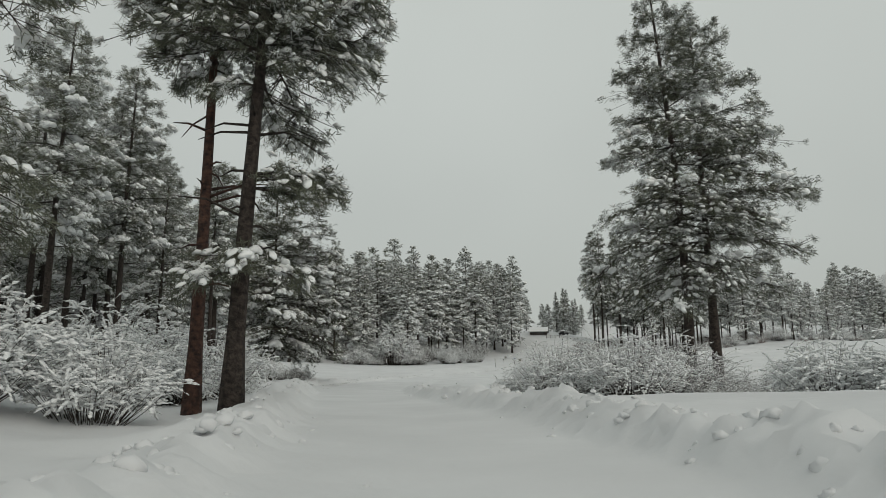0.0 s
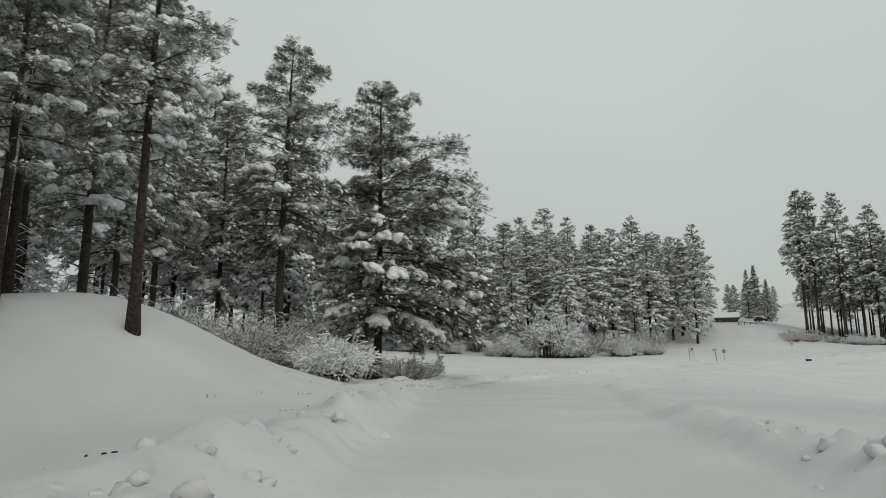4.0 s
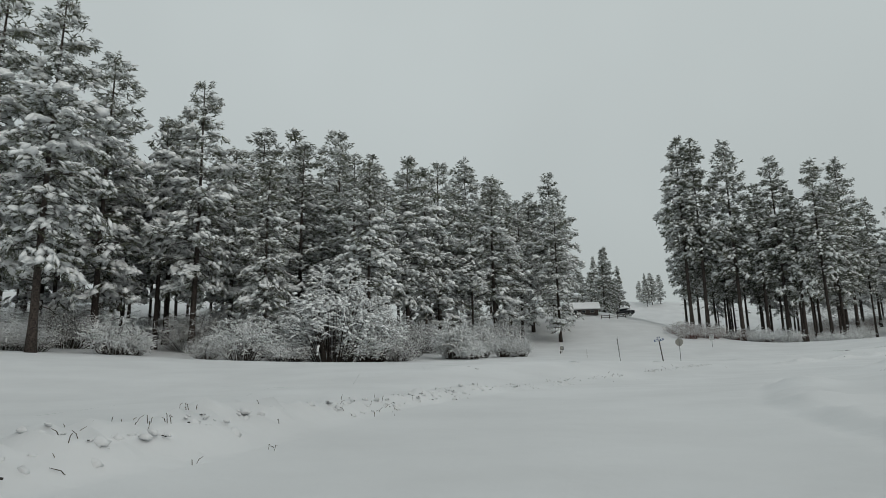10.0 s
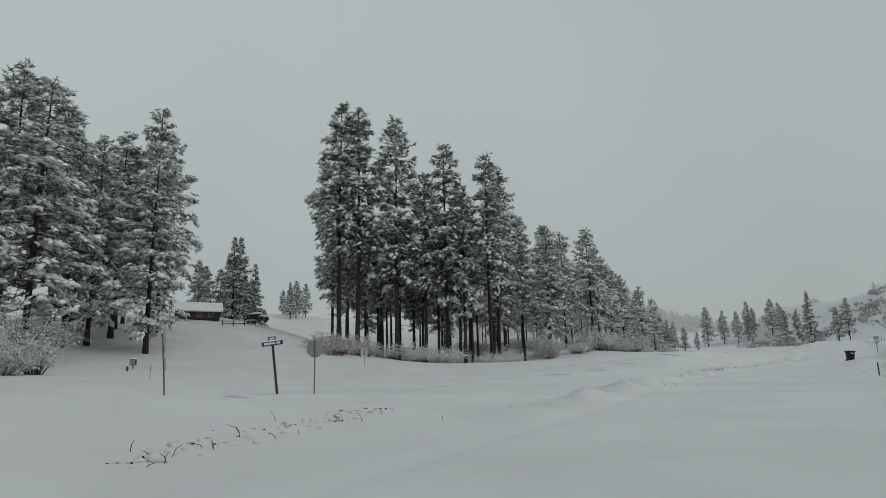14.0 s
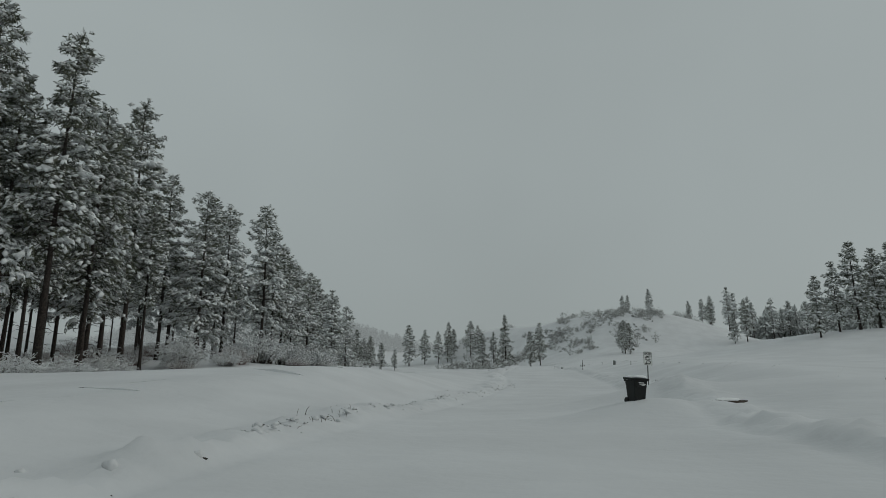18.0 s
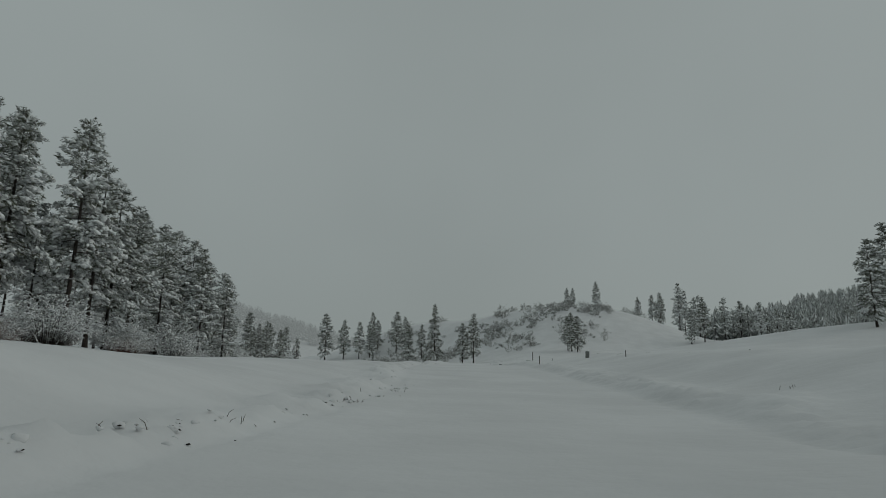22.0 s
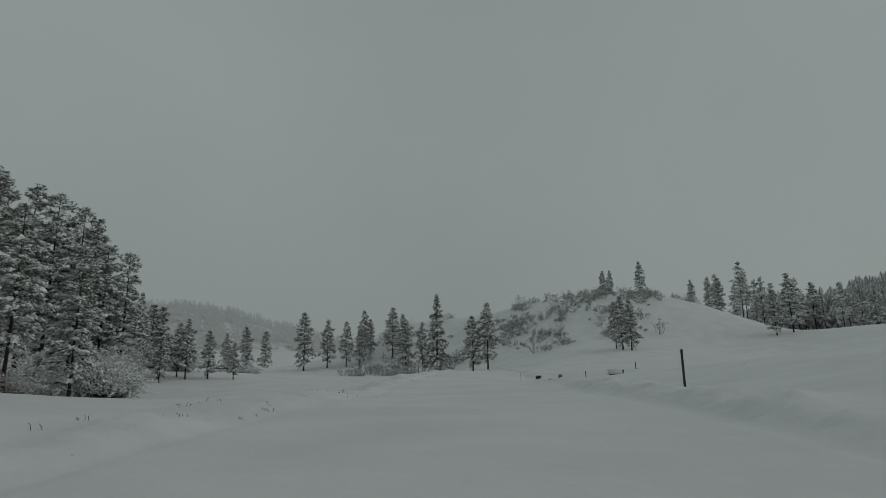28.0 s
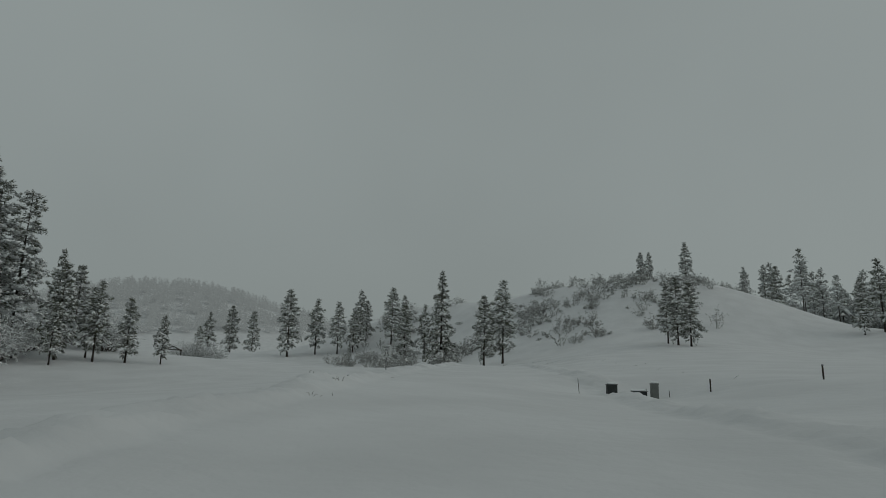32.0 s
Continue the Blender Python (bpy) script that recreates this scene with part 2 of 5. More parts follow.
def lie(x, y):
    """Height of the smooth ground, and the way to the road's centre line."""
    x, y = np.atleast_1d(np.asarray(x, float)), np.atleast_1d(np.asarray(y, float))
    z, near = np.empty(len(x)), np.empty(len(x))
    for i in range(0, len(x), 4000):
        d2 = (x[i : i + 4000, None] - SEG[:, 0]) ** 2 + (y[i : i + 4000, None] - SEG[:, 1]) ** 2
        m = d2.min(1)
        w = np.exp(-(d2 - m[:, None]) / (2 * 22.0**2))
        flat = np.exp(-(d2 - m[:, None]) / (2 * 4.0**2))
        k = np.clip((np.sqrt(m) - 5) / 10, 0, 1)
        k = k * k * (3 - 2 * k)
        z[i : i + 4000] = (w @ SEG[:, 2]) / w.sum(1) * k + (flat @ SEG[:, 2]) / flat.sum(1) * (1 - k)
        near[i : i + 4000] = np.sqrt(m)
    k = np.clip((near - 5) / 10, 0, 1)
    k = k * k * (3 - 2 * k)
    for cx, cy, reach, rise in MEADOW + HILL + SLOPE + RIDGES:
        z += k * rise * np.exp(-((x - cx) ** 2 + (y - cy) ** 2) / (2 * reach**2))
    return z, near


def ground(x, y):
    """Height of the snow at one place."""
    z, near = lie([x], [y])
    return float(z[0] + swell([x], [y], near)[0])


# x, y, reach, rise of small mounds and hollows in the banks
MOUNDS = [(65.3, 177.2, 1.8, 0.72), (76.0, 179.6, 3.0, 1.05), (85.0, 183.5, 3.0, 0.5), (195.5, 232.3, 3.0, -0.95), (196.6, 248.3, 2.5, 0.1), (173.9, 220.3, 2.2, 0.35), (-18.2, 116.7, 1.5, -0.3), (40.4, 216.8, 5.0, 0.75),
          (58.6, 169.6, 2.0, 0.3), (187.5, 230.0, 4.0, -0.45), (181.5, 227.0, 3.5, -0.3), (11.6, 176.7, 4.0, -0.35)]


def bank_shift(y, right):
    """How far the ploughed bank stands in from, or out from, its usual place."""
    return float(np.interp(y, (30, 55, 80), (-1.5, -1.0, 0)) if right else np.interp(y, (45, 60, 80, 90, 110, 126), (-3.1, -2.0, 1.5, 2.6, 3.0, 0)))


def swell(x, y, near):
    """Snow on the lie of the land: ploughed banks beside the road, drifts and lumps."""
    out = np.zeros(len(x))
    for i, (a, b, d) in enumerate(zip(x, y, near)):
        if d > 45:
            continue
        for cx, cy, reach, rise in MOUNDS:
            far = ((a - cx) ** 2 + (b - cy) ** 2) / (2 * reach * reach)
            if far < 6:
                out[i] += rise * math.exp(-far)
        big = noise.noise(Vector((a * 0.09, b * 0.09, 3.1)))
        mid = noise.noise(Vector((a * 0.45, b * 0.45, 7.7)))
        right = b < 140 and a > float(np.interp(b, _r[:, 1], _r[:, 0]))
        d -= bank_shift(b, right)
        if d < 5.0:
            out[i] += 0.03 * mid + 0.05 * max(0, d - 3.2)
            continue
        edge = 5.2 + 0.5 * big + 0.25 * mid
        near_side = float(((SIDE[:, 0] - a) ** 2 + (SIDE[:, 1] - b) ** 2).min()) ** 0.5
        open_side = min(1.0, max(0.0, (near_side - 5) / 5))
        far_on = min(1.0, max(0.0, (b - (38 if right else 116)) / 26))
        tall = (0.46 if right else 0.42) * (1 - 0.6 * far_on)
        bank = math.exp(-(((d - edge - 1.2) / (1.0 if d < edge + 1.2 else 1.0 + 1.6 * (1 - far_on))) ** 2)) * (tall + 0.16 * mid) * open_side
        ridge = math.exp(-(((d - edge - 0.9) / 1.1) ** 2)) * open_side
        lump = 0.0
        if ridge > 0.03:
            big_cell = noise.voronoi(Vector((a * 1.25 + mid, b * 1.25, 0.3)))[0][0]
            small_cell = noise.voronoi(Vector((a * 2.4, b * 2.4 + mid, 4.3)))[0][0]
            lump = (0.3 * max(0.0, 1 - (big_cell / 0.62) ** 2) * (0.6 + 0.8 * mid) + 0.28 * max(0.0, 1 - (small_cell / 0.6) ** 2)) * (1 - (0.75 if right else 0.5) * far_on) * ridge
        fade = max(0.0, 1 - d / 40)
        out[i] += min(1, (d - 4.6) / 1.2) * (0.08 + bank + lump + fade * (0.25 * big + 0.08 * mid))
    return out


def build_ground():
    """One sheet: fine beside the road, wider cells outwards, out to the horizon."""
    p = Pile()

    def sheet(xs, ys, keep):
        gx, gy = np.meshgrid(xs, ys)
        cx, cy = (gx[:-1, :-1] + gx[1:, 1:]) / 2, (gy[:-1, :-1] + gy[1:, 1:]) / 2
        ok = keep(cx.ravel(), cy.ravel()).reshape(cx.shape)
        use = np.zeros(gx.shape, bool)
        use[:-1, :-1] |= ok
        use[1:, :-1] |= ok
        use[:-1, 1:] |= ok
        use[1:, 1:] |= ok
        number = np.full(gx.shape, -1)
        number[use] = np.arange(use.sum())
        x, y = gx[use], gy[use]
        z, near = lie(x, y)
        z = z + swell(x, y, near)
        i, j = np.nonzero(ok)
        f = np.stack([number[i, j], number[i, j + 1], number[i + 1, j + 1], number[i + 1, j]], 1)
        p.add(np.stack([x, y, z], 1), f.tolist())

    def cell(x, y, size):
        bx, by = np.floor(x / size) * size + size / 2, np.floor(y / size) * size + size / 2
        blocks, which = np.unique(bx * 10000 + by, return_inverse=True)
        mx = np.zeros(len(blocks))
        my = np.zeros(len(blocks))
        mx[which], my[which] = bx, by
        return (np.min((mx[:, None] - SEG[::3, 0]) ** 2 + (my[:, None] - SEG[::3, 1]) ** 2, axis=1) < 15.0**2)[which]

    inner = lambda x, y: (x > -160) & (x < 480) & (y > -80) & (y < 480)
    sheet(np.arange(-160, 480.1, 4), np.arange(-80, 480.1, 4), lambda x, y: ~cell(x, y, 4.0))
    sheet(np.arange(-40, 288.1, 0.25), np.arange(-80, 296.1, 0.25), lambda x, y: cell(x, y, 4.0))
    sheet(np.arange(-1440, 2080.1, 40), np.arange(-1200, 2160.1, 40), lambda x, y: ~inner(x, y))
    return tagged(new("ground", p.mesh("ground", [SNOW], smooth=True)), "unbroken fresh snow over road, meadow and hills", "snow ground", kind="structure")


build_ground()

# ---- small pieces that trees and shrubs are made of ----
RNG = np.random.default_rng(7)


def tuft(blades, seed):
    """A clump of needle blades about a twig's end, 1 across, that reaches along x."""
    r = np.random.default_rng(seed)
    half = {5: 0.1, 8: 0.07, 22: 0.026}[blades]
    v, f = [], []
    for i in range(blades):
        d = r.normal(size=3) * (1, 1, 0.75) + (0.7, 0, -0.1)
        d /= np.linalg.norm(d)
        s = np.cross(d, r.normal(size=3))
        s /= np.linalg.norm(s)
        c = r.normal(size=3) * (0.22, 0.2, 0.12)
        long = r.uniform(0.35, 0.68)
        v += [c - s * half, c + s * half, c + d * long + s * half * 0.5 - (0, 0, 0.08), c + d * long - s * half * 0.5 - (0, 0, 0.08)]
        f += [(4 * i, 4 * i + 1, 4 * i + 2, 4 * i + 3)]
    return np.array(v), f


RINGS = {9: ((0.42, 0.62), (0.78, 0.38), (1.0, 0.0), (0.95, -0.4), (0.62, -0.62)), 7: ((0.62, 0.42), (1.0, -0.05), (0.7, -0.42)), 5: ((0.7, 0.38), (1.0, -0.15)), 4: ((1.0, 0.0),)}


def cap(seed, sides=7):
    """A lump of snow, domed above and sagging over its edge, 1 across its half."""
    r = np.random.default_rng(seed)
    v = [(r.normal() * 0.1, r.normal() * 0.1, 0.72 if sides == 9 else 0.55)]
    for rad, z in RINGS[sides]:
        for k in range(sides):
            a = 2 * math.pi * (k + r.uniform(-0.25, 0.25)) / sides
            q = rad * r.uniform(0.7, 1.2)
            v.append((q * math.cos(a), q * math.sin(a), z + r.normal() * 0.14))
    v.append((0, 0, -0.6 if sides == 9 else -0.4))
    f = []
    for k in range(sides):
        n = (k + 1) % sides
        f += [(0, 1 + k, 1 + n)]
        for ring in range(len(RINGS[sides]) - 1):
            a, b = 1 + ring * sides, 1 + (ring + 1) * sides
            f += [(a + k, b + k, b + n), (a + k, b + n, a + n)]
        e = 1 + (len(RINGS[sides]) - 1) * sides
        f += [(e + n, e + k, e + sides)]
    return np.array(v), f


TUFTS = {n: [tuft(n, 10 * n + s) for s in range(3)] for n in (5, 8, 22)}
CAPS = {n: [cap(40 + s, n) for s in range(4)] for n in (4, 5, 7, 9)}


def spun(n, rng, size, flat=1.0):
    """n turns about the vertical with a slight tilt, scaled."""
    a, t = rng.uniform(0, 2 * math.pi, n), rng.normal(0, 0.25, (n, 2))
    c, s, o, z = np.cos(a), np.sin(a), np.ones(n), np.zeros(n)
    rz = np.stack([np.stack([c, -s, z], 1), np.stack([s, c, z], 1), np.stack([z, z, o], 1)], 1)
    tilt = np.stack([np.stack([o, z, t[:, 0]], 1), np.stack([z, o, t[:, 1]], 1), np.stack([-t[:, 0], -t[:, 1], o], 1)], 1)
    sc = np.broadcast_to(np.asarray(size), (n,))
    dia = np.stack([sc, sc, sc * flat], 1)
    return np.einsum("nij,njk->nik", tilt, rz) * dia[:, None, :]


def aimed(az, pitch, size, rng, wide=1.0, high=1.0):
    """Turns that aim x outwards by az and pitch, scaled."""
    n = len(az)
    roll = rng.normal(0, 0.35, n)
    x = np.stack([np.cos(az) * np.cos(pitch), np.sin(az) * np.cos(pitch), np.sin(pitch)], 1)
    y = np.stack([-np.sin(az), np.cos(az), np.zeros(n)], 1)
    z = np.cross(x, y)
    y2 = y * np.cos(roll)[:, None] + z * np.sin(roll)[:, None]
    z2 = np.cross(x, y2)
    size = np.asarray(size)
    return np.stack([x * size[:, None], y2 * (size * wide)[:, None], z2 * (size * high)[:, None]], 2)


def pine(height, bare, width, whorl, blades, tuft_size, load, load_size, girth, seed, lean=0.0, fir=False, snags=0, sides=7, density=1.0, frost=0.45, heavy=0.0, heaps=0, heap_size=0.4, toward=None, bark=None, boughs=(), pads=0.0):
    """A snow-laden conifer: trunk, needled crown with its limbs, and the snow that lies on it. bare: share of the trunk below the crown."""
    rng = np.random.default_rng(seed)
    root = new("pine_tree")
    steps = np.linspace(0, 1, 12)
    wob = rng.normal(0, 0.004 * height, 2)
    bend = lambda s: np.stack([lean * height * s**1.3 + wob[0] * np.sin(s * 4), wob[1] * np.sin(s * 3.3), s * height], -1)
    t = Pile()
    taper = girth * (1 - 0.86 * steps) * (1 + 0.5 * np.exp(-steps * 40))
    pts = bend(steps)
    pts[0, 2] = -0.8
    t.tube(pts, np.maximum(taper, 0.03), max(sides, 6))
    for _ in range(snags):
        s = rng.uniform(0.12, bare)
        a = rng.uniform(0, 6.28)
        p0 = bend(np.array([s]))[0]
        ln = rng.uniform(0.6, 2.2)
        d = np.array([math.cos(a), math.sin(a), rng.uniform(-0.2, 0.5)])
        t.tube([p0, p0 + d * ln * 0.6, p0 + d * ln + (0, 0, -0.15 * ln)], [0.05, 0.035, 0.012], 4)
    part("trunk", t.mesh("trunk", [bark or BARK], smooth=True), root)
    crown, snow = Pile(), Pile()
    tpos, tsz, taz, tpi, spos, ssz, saz, spi, hpos, hsz, haz, hpi = ([] for _ in range(12))
    hs = bare + (1 - bare) * np.linspace(0, 1, whorl) ** 0.9
    az = rng.uniform(0, 6.28)
    low_boughs = []
    plan = [(s, None, None, None) for s in np.clip(hs + rng.normal(0, 0.02, whorl), bare, 0.985)]
    for s, own_az, own_ln, own_rise in plan + list(boughs):
        u = max(0.0, (s - bare) / (1 - bare))
        az = az + 2.4 + rng.normal(0, 0.5) if own_az is None else own_az
        prof = (1 - u) ** 0.85 * 0.95 + 0.05 if fir else min(1.0, 0.5 + 2.2 * u) * (1 - u) ** 0.62 + 0.08
        ln = width * prof * rng.uniform(0.5, 1.2)
        if toward is not None:
            ln *= 1 + 0.42 * (1 - 0.7 * u) * math.cos(az - toward)
        e0 = (-0.18 + 0.5 * u if fir else -0.12 + 0.75 * u) + rng.normal(0, 0.14)
        sag = rng.uniform(0.1, 0.4)
        if own_ln is not None:
            ln, e0 = own_ln, own_rise
        out = np.array([math.cos(az), math.sin(az), 0])
        side = np.array([-out[1], out[0], 0])
        p0 = bend(np.array([s]))[0]
        q = np.linspace(0, 1, 5)
        curve = p0 + out * (q * ln)[:, None] + np.array([0, 0, 1]) * ((e0 * q - sag * q**2) * ln)[:, None] + side * (rng.normal(0, 0.12) * ln * q**2)[:, None]
        r0 = max(0.02, girth * 0.22 * (1 - 0.75 * u)) * (0.6 + 0.4 * ln / width)
        crown.tube(curve, r0 * np.array([1, 0.8, 0.6, 0.4, 0.15]), 4, 1)
        if u < 0.62:
            low_boughs.append((curve, ln))
        k = max(3, int(ln * density * 2.1))
        w = 1.03 - 0.8 * rng.uniform(0, 1, k) ** 1.4
        off = rng.normal(0, 1, k) * 0.26 * ln * (0.25 + w * (1.15 - w) * 1.6)
        base = np.stack([np.interp(w, q, curve[:, i]) for i in range(3)], 1) + side * off[:, None]
        base[:, 2] += rng.normal(0, 0.3, k) * tuft_size + rng.normal(0, 0.045, k) * ln - np.abs(off) * 0.15
        size = tuft_size * rng.uniform(0.7, 1.25, k)
        aim = out * 0.7 + side * (off / (0.2 * ln + 0.01))[:, None] * 0.5 + rng.normal(0, 0.3, (k, 3))
        azs = np.arctan2(aim[:, 1], aim[:, 0])
        pis = e0 - 1.4 * sag * w + rng.normal(0, 0.2, k)
        tpos.append(base)
        tsz.append(size)
        taz.append(azs)
        tpi.append(pis)
        hold = rng.uniform(0, 1, k) < load * (1.25 - 0.75 * u)
        spos.append(base[hold] + np.stack([np.cos(azs[hold]) * size[hold] * 0.2, np.sin(azs[hold]) * size[hold] * 0.2, size[hold] * (0.24 + 0.2 * np.sin(pis[hold]))], 1))
        ssz.append(load_size * rng.uniform(0.45, 1.35, hold.sum()) * (1 + heavy * max(0.0, 0.5 - u) * 2))
        saz.append(azs[hold])
        spi.append(pis[hold] - 0.3)
        if pads and own_az is not None:
            for f in np.arange(0.42, 1.04, 0.11):
                c = np.array([np.interp(f, q, curve[:, i]) for i in range(3)])
                n = int(rng.integers(2, 5))
                fan = az + rng.normal(0, 0.3, n) + np.where(rng.random(n) < 0.5, 1.1, -1.1) * rng.uniform(0, 1, n)
                by = pads * rng.uniform(0.0, 0.9, n)
                hpos.append(c + np.stack([np.cos(fan) * by, np.sin(fan) * by, 0.35 * tuft_size + 0.12 * pads - 0.3 * by], 1))
                hsz.append(pads * rng.uniform(0.7, 1.15, n))
                haz.append(fan)
                hpi.append(rng.normal(-0.25, 0.15, n))
                n = int(rng.integers(2, 5))
                fan, by = az + rng.normal(0, 1.2, n), pads * rng.uniform(0.9, 1.5, n)
                hpos.append(c + np.stack([np.cos(fan) * by, np.sin(fan) * by, -0.35 * pads - rng.uniform(0, 0.5, n) * pads], 1))
                hsz.append(pads * rng.uniform(0.45, 0.75, n))
                haz.append(fan)
                hpi.append(rng.normal(-1.1, 0.2, n))
        for j in np.nonzero(np.abs(off) > 0.5)[0]:
            mid = np.array([np.interp(max(0.1, w[j] - 0.15), q, curve[:, i]) for i in range(3)])
            crown.tube([mid, base[j]], [r0 * 0.35, 0.012], 3, 1)
    for _ in range(heaps):
        curve, ln = low_boughs[int(rng.integers(0, len(low_boughs)))]
        w, n = rng.uniform(0.55, 1.04), int(rng.integers(5, 11))
        c = np.array([np.interp(w, np.linspace(0, 1, 5), curve[:, i]) for i in range(3)])
        d = curve[-1] - curve[0]
        a, hs = math.atan2(d[1], d[0]), heap_size * rng.uniform(0.6, 1.3)
        along, across = rng.normal(0, 0.8, n) * hs, rng.normal(0, 0.65, n) * hs
        if sides > 7:
            m = int(rng.integers(4, 8))
            fan, out_by = rng.normal(0, 0.8, m), hs * rng.uniform(0.75, 1.25, m)
            hpos.append(c + np.stack([np.cos(a + fan) * out_by, np.sin(a + fan) * out_by, 0.3 * tuft_size - 0.15 * hs - rng.uniform(0.0, 0.35, m) * hs], 1))
            hsz.append(hs * rng.uniform(0.38, 0.62, m))
            haz.append(a + fan)
            hpi.append(rng.normal(-0.95, 0.25, m))
        hpos.append(c + np.stack([along * math.cos(a) - across * math.sin(a), along * math.sin(a) + across * math.cos(a), 0.3 * tuft_size + 0.3 * hs - np.abs(along) * 0.3 - np.abs(across) * 0.25 + rng.normal(0, 0.08, n)], 1))
        hsz.append(hs * rng.uniform(0.5, 1.0, n))
        haz.append(a + rng.normal(0, 0.8, n))
        hpi.append(rng.normal(-0.35, 0.25, n))
    top = bend(np.array([1.0]))[0]
    tpos.append(top + rng.normal(0, 0.2, (4, 3)))
    tsz.append(np.full(4, tuft_size * 0.8))
    taz.append(rng.uniform(0, 6.28, 4))
    tpi.append(np.full(4, 1.1))
    tpos, tsz, taz, tpi, spos, ssz, saz, spi = (np.concatenate(q) for q in (tpos, tsz, taz, tpi, spos, ssz, saz, spi))
    pick = rng.integers(0, 3, len(tpos))
    for i, (tv, tf) in enumerate(TUFTS[blades]):
        sel = pick == i
        frosted = rng.uniform(0, 1, sel.sum()) < frost
        turns, spots = aimed(taz[sel], tpi[sel], tsz[sel], rng), tpos[sel]
        crown.many(tv, tf, turns[~frosted], spots[~frosted], 0)
        crown.many(tv, tf, turns[frosted], spots[frosted] + (0, 0, 0.12 * tuft_size), 2)
    pick = rng.integers(0, 4, len(spos))
    for i, (tv, tf) in enumerate(CAPS[5 if sides > 7 else 4]):
        sel = pick == i
        snow.many(tv, tf, aimed(saz[sel], spi[sel], ssz[sel] * 1.2, rng, 0.72, 0.5), spos[sel], 0)
    if heaps:
        hpos, hsz, haz, hpi = (np.concatenate(q) for q in (hpos, hsz, haz, hpi))
        pick = rng.integers(0, 4, len(hpos))
        for i, (tv, tf) in enumerate(CAPS[9 if sides > 7 else 5]):
            sel = pick == i
            snow.many(tv, tf, aimed(haz[sel], hpi[sel], hsz[sel] * 1.1, rng, 0.78, 0.62), hpos[sel], 0)
    part("crown", crown.mesh("crown", [NEEDLE, BARK, FROST_NEEDLE]), root)
    tagged(part("snow_load", snow.mesh("snow_load", [SNOW_LOAD], smooth=True), root, "clumps of white snow on the boughs"), kind="stuff")
    return root


def shrub(radius, height, stems, snow_count, snow_size, seed, thick=0.03, bark=None):
    """A leafless bush: arching stems with twigs, and snow along them."""
    rng = np.random.default_rng(seed)
    root = new("snowy_shrub")
    wood, snow = Pile(), Pile()
    ends = []
    for i in range(stems):
        a, reach = rng.uniform(0, 6.28), radius * math.sqrt(rng.uniform(0.02, 1))
        h = height * (1 - 0.55 * (reach / radius) ** 2) * rng.uniform(0.65, 1.05)
        p0 = np.array([math.cos(a), math.sin(a), 0]) * reach * 0.35 + (0, 0, -0.2)
        p2 = np.array([math.cos(a), math.sin(a), 0]) * reach + (0, 0, h)
        p1 = (p0 + p2) / 2 + rng.normal(0, 0.12, 3) * radius * 0.5 + (0, 0, 0.12 * h)
        q = np.linspace(0, 1, 5)[:, None]
        c = p0 * (1 - q) ** 2 + p1 * 2 * q * (1 - q) + p2 * q**2
        wood.tube(c, thick * np.array([1, 0.8, 0.6, 0.4, 0.2]), 4)
        for _ in range(6):
            w = rng.uniform(0.3, 1)
            b0 = np.array([np.interp(w, q[:, 0], c[:, k]) for k in range(3)])
            d = rng.normal(0, 1, 3) * (1, 1, 0.5) + (math.cos(a) * 0.6, math.sin(a) * 0.6, 0.5)
            d *= rng.uniform(0.18, 0.42) * min(radius, height) / np.linalg.norm(d)
            b1 = b0 + d * 0.5
            b2 = b0 + d + (0, 0, -0.2 * np.linalg.norm(d))
            wood.tube([b0, b1, b2], [thick * 0.4, thick * 0.3, thick * 0.15], 3)
            if snow_count:
                up = np.array([0, 0, thick * 0.75])
                snow.tube([b0 + up, b1 + up, b2 + up], [thick * 0.5, thick * 0.8, thick * 0.4], 3)
            ends += [(b0, b1), (b1, b2), (b1, b2)]
    if snow_count:
        ends = np.array(ends)
        pick = rng.integers(0, len(ends), snow_count)
        f = rng.uniform(0, 1, snow_count)[:, None]
        loc = ends[pick, 0] * (1 - f) + ends[pick, 1] * f + (0, 0, snow_size * 0.25)
        kind = rng.integers(0, 4, snow_count)
        size = snow_size * rng.uniform(0.5, 1.35, snow_count)
        way = ends[pick, 1] - ends[pick, 0]
        az, pit = np.arctan2(way[:, 1], way[:, 0]), np.arctan2(way[:, 2], np.hypot(way[:, 0], way[:, 1])) * 0.7 - 0.1
        for i, (tv, tf) in enumerate(CAPS[5]):
            sel = kind == i
            snow.many(tv, tf, aimed(az[sel], pit[sel], size[sel] * 1.2, rng, 0.75, 0.6), loc[sel])
    part("brushwood", wood.mesh("brushwood", [bark or TWIG]), root)
    if snow_count:
        tagged(part("snow_load", snow.mesh("snow_load", [SNOW_LOAD], smooth=True), root, "white snow along the twigs"), kind="stuff")
    return root


USED = set()


def plant(kind, x, y, size=1.0, turn=None, label="", category="", group="", sink=0.0, wide=1.0):
    """Sets a kind of tree or shrub, or a copy of it, on the snow."""
    z = ground(x, y) - sink
    turn = random.uniform(0, 360) if turn is None else turn
    m = pose(x, y, z, 0, 0, turn) @ Matrix.Diagonal((size * wide, size * wide, size, 1))
    if kind.name in USED:
        ob = copy_thing(kind, m @ Matrix.Diagonal((*(1 / c for c in kind.scale), 1)))
    else:
        USED.add(kind.name)
        ob = kind
        ob.matrix_basis = m
    return tagged(ob, label, category, group)

# ---- conifers: a few kinds, then every tree on its own ----
PINE_LABEL = "tall dark green ponderosa pine with snow-laden boughs"
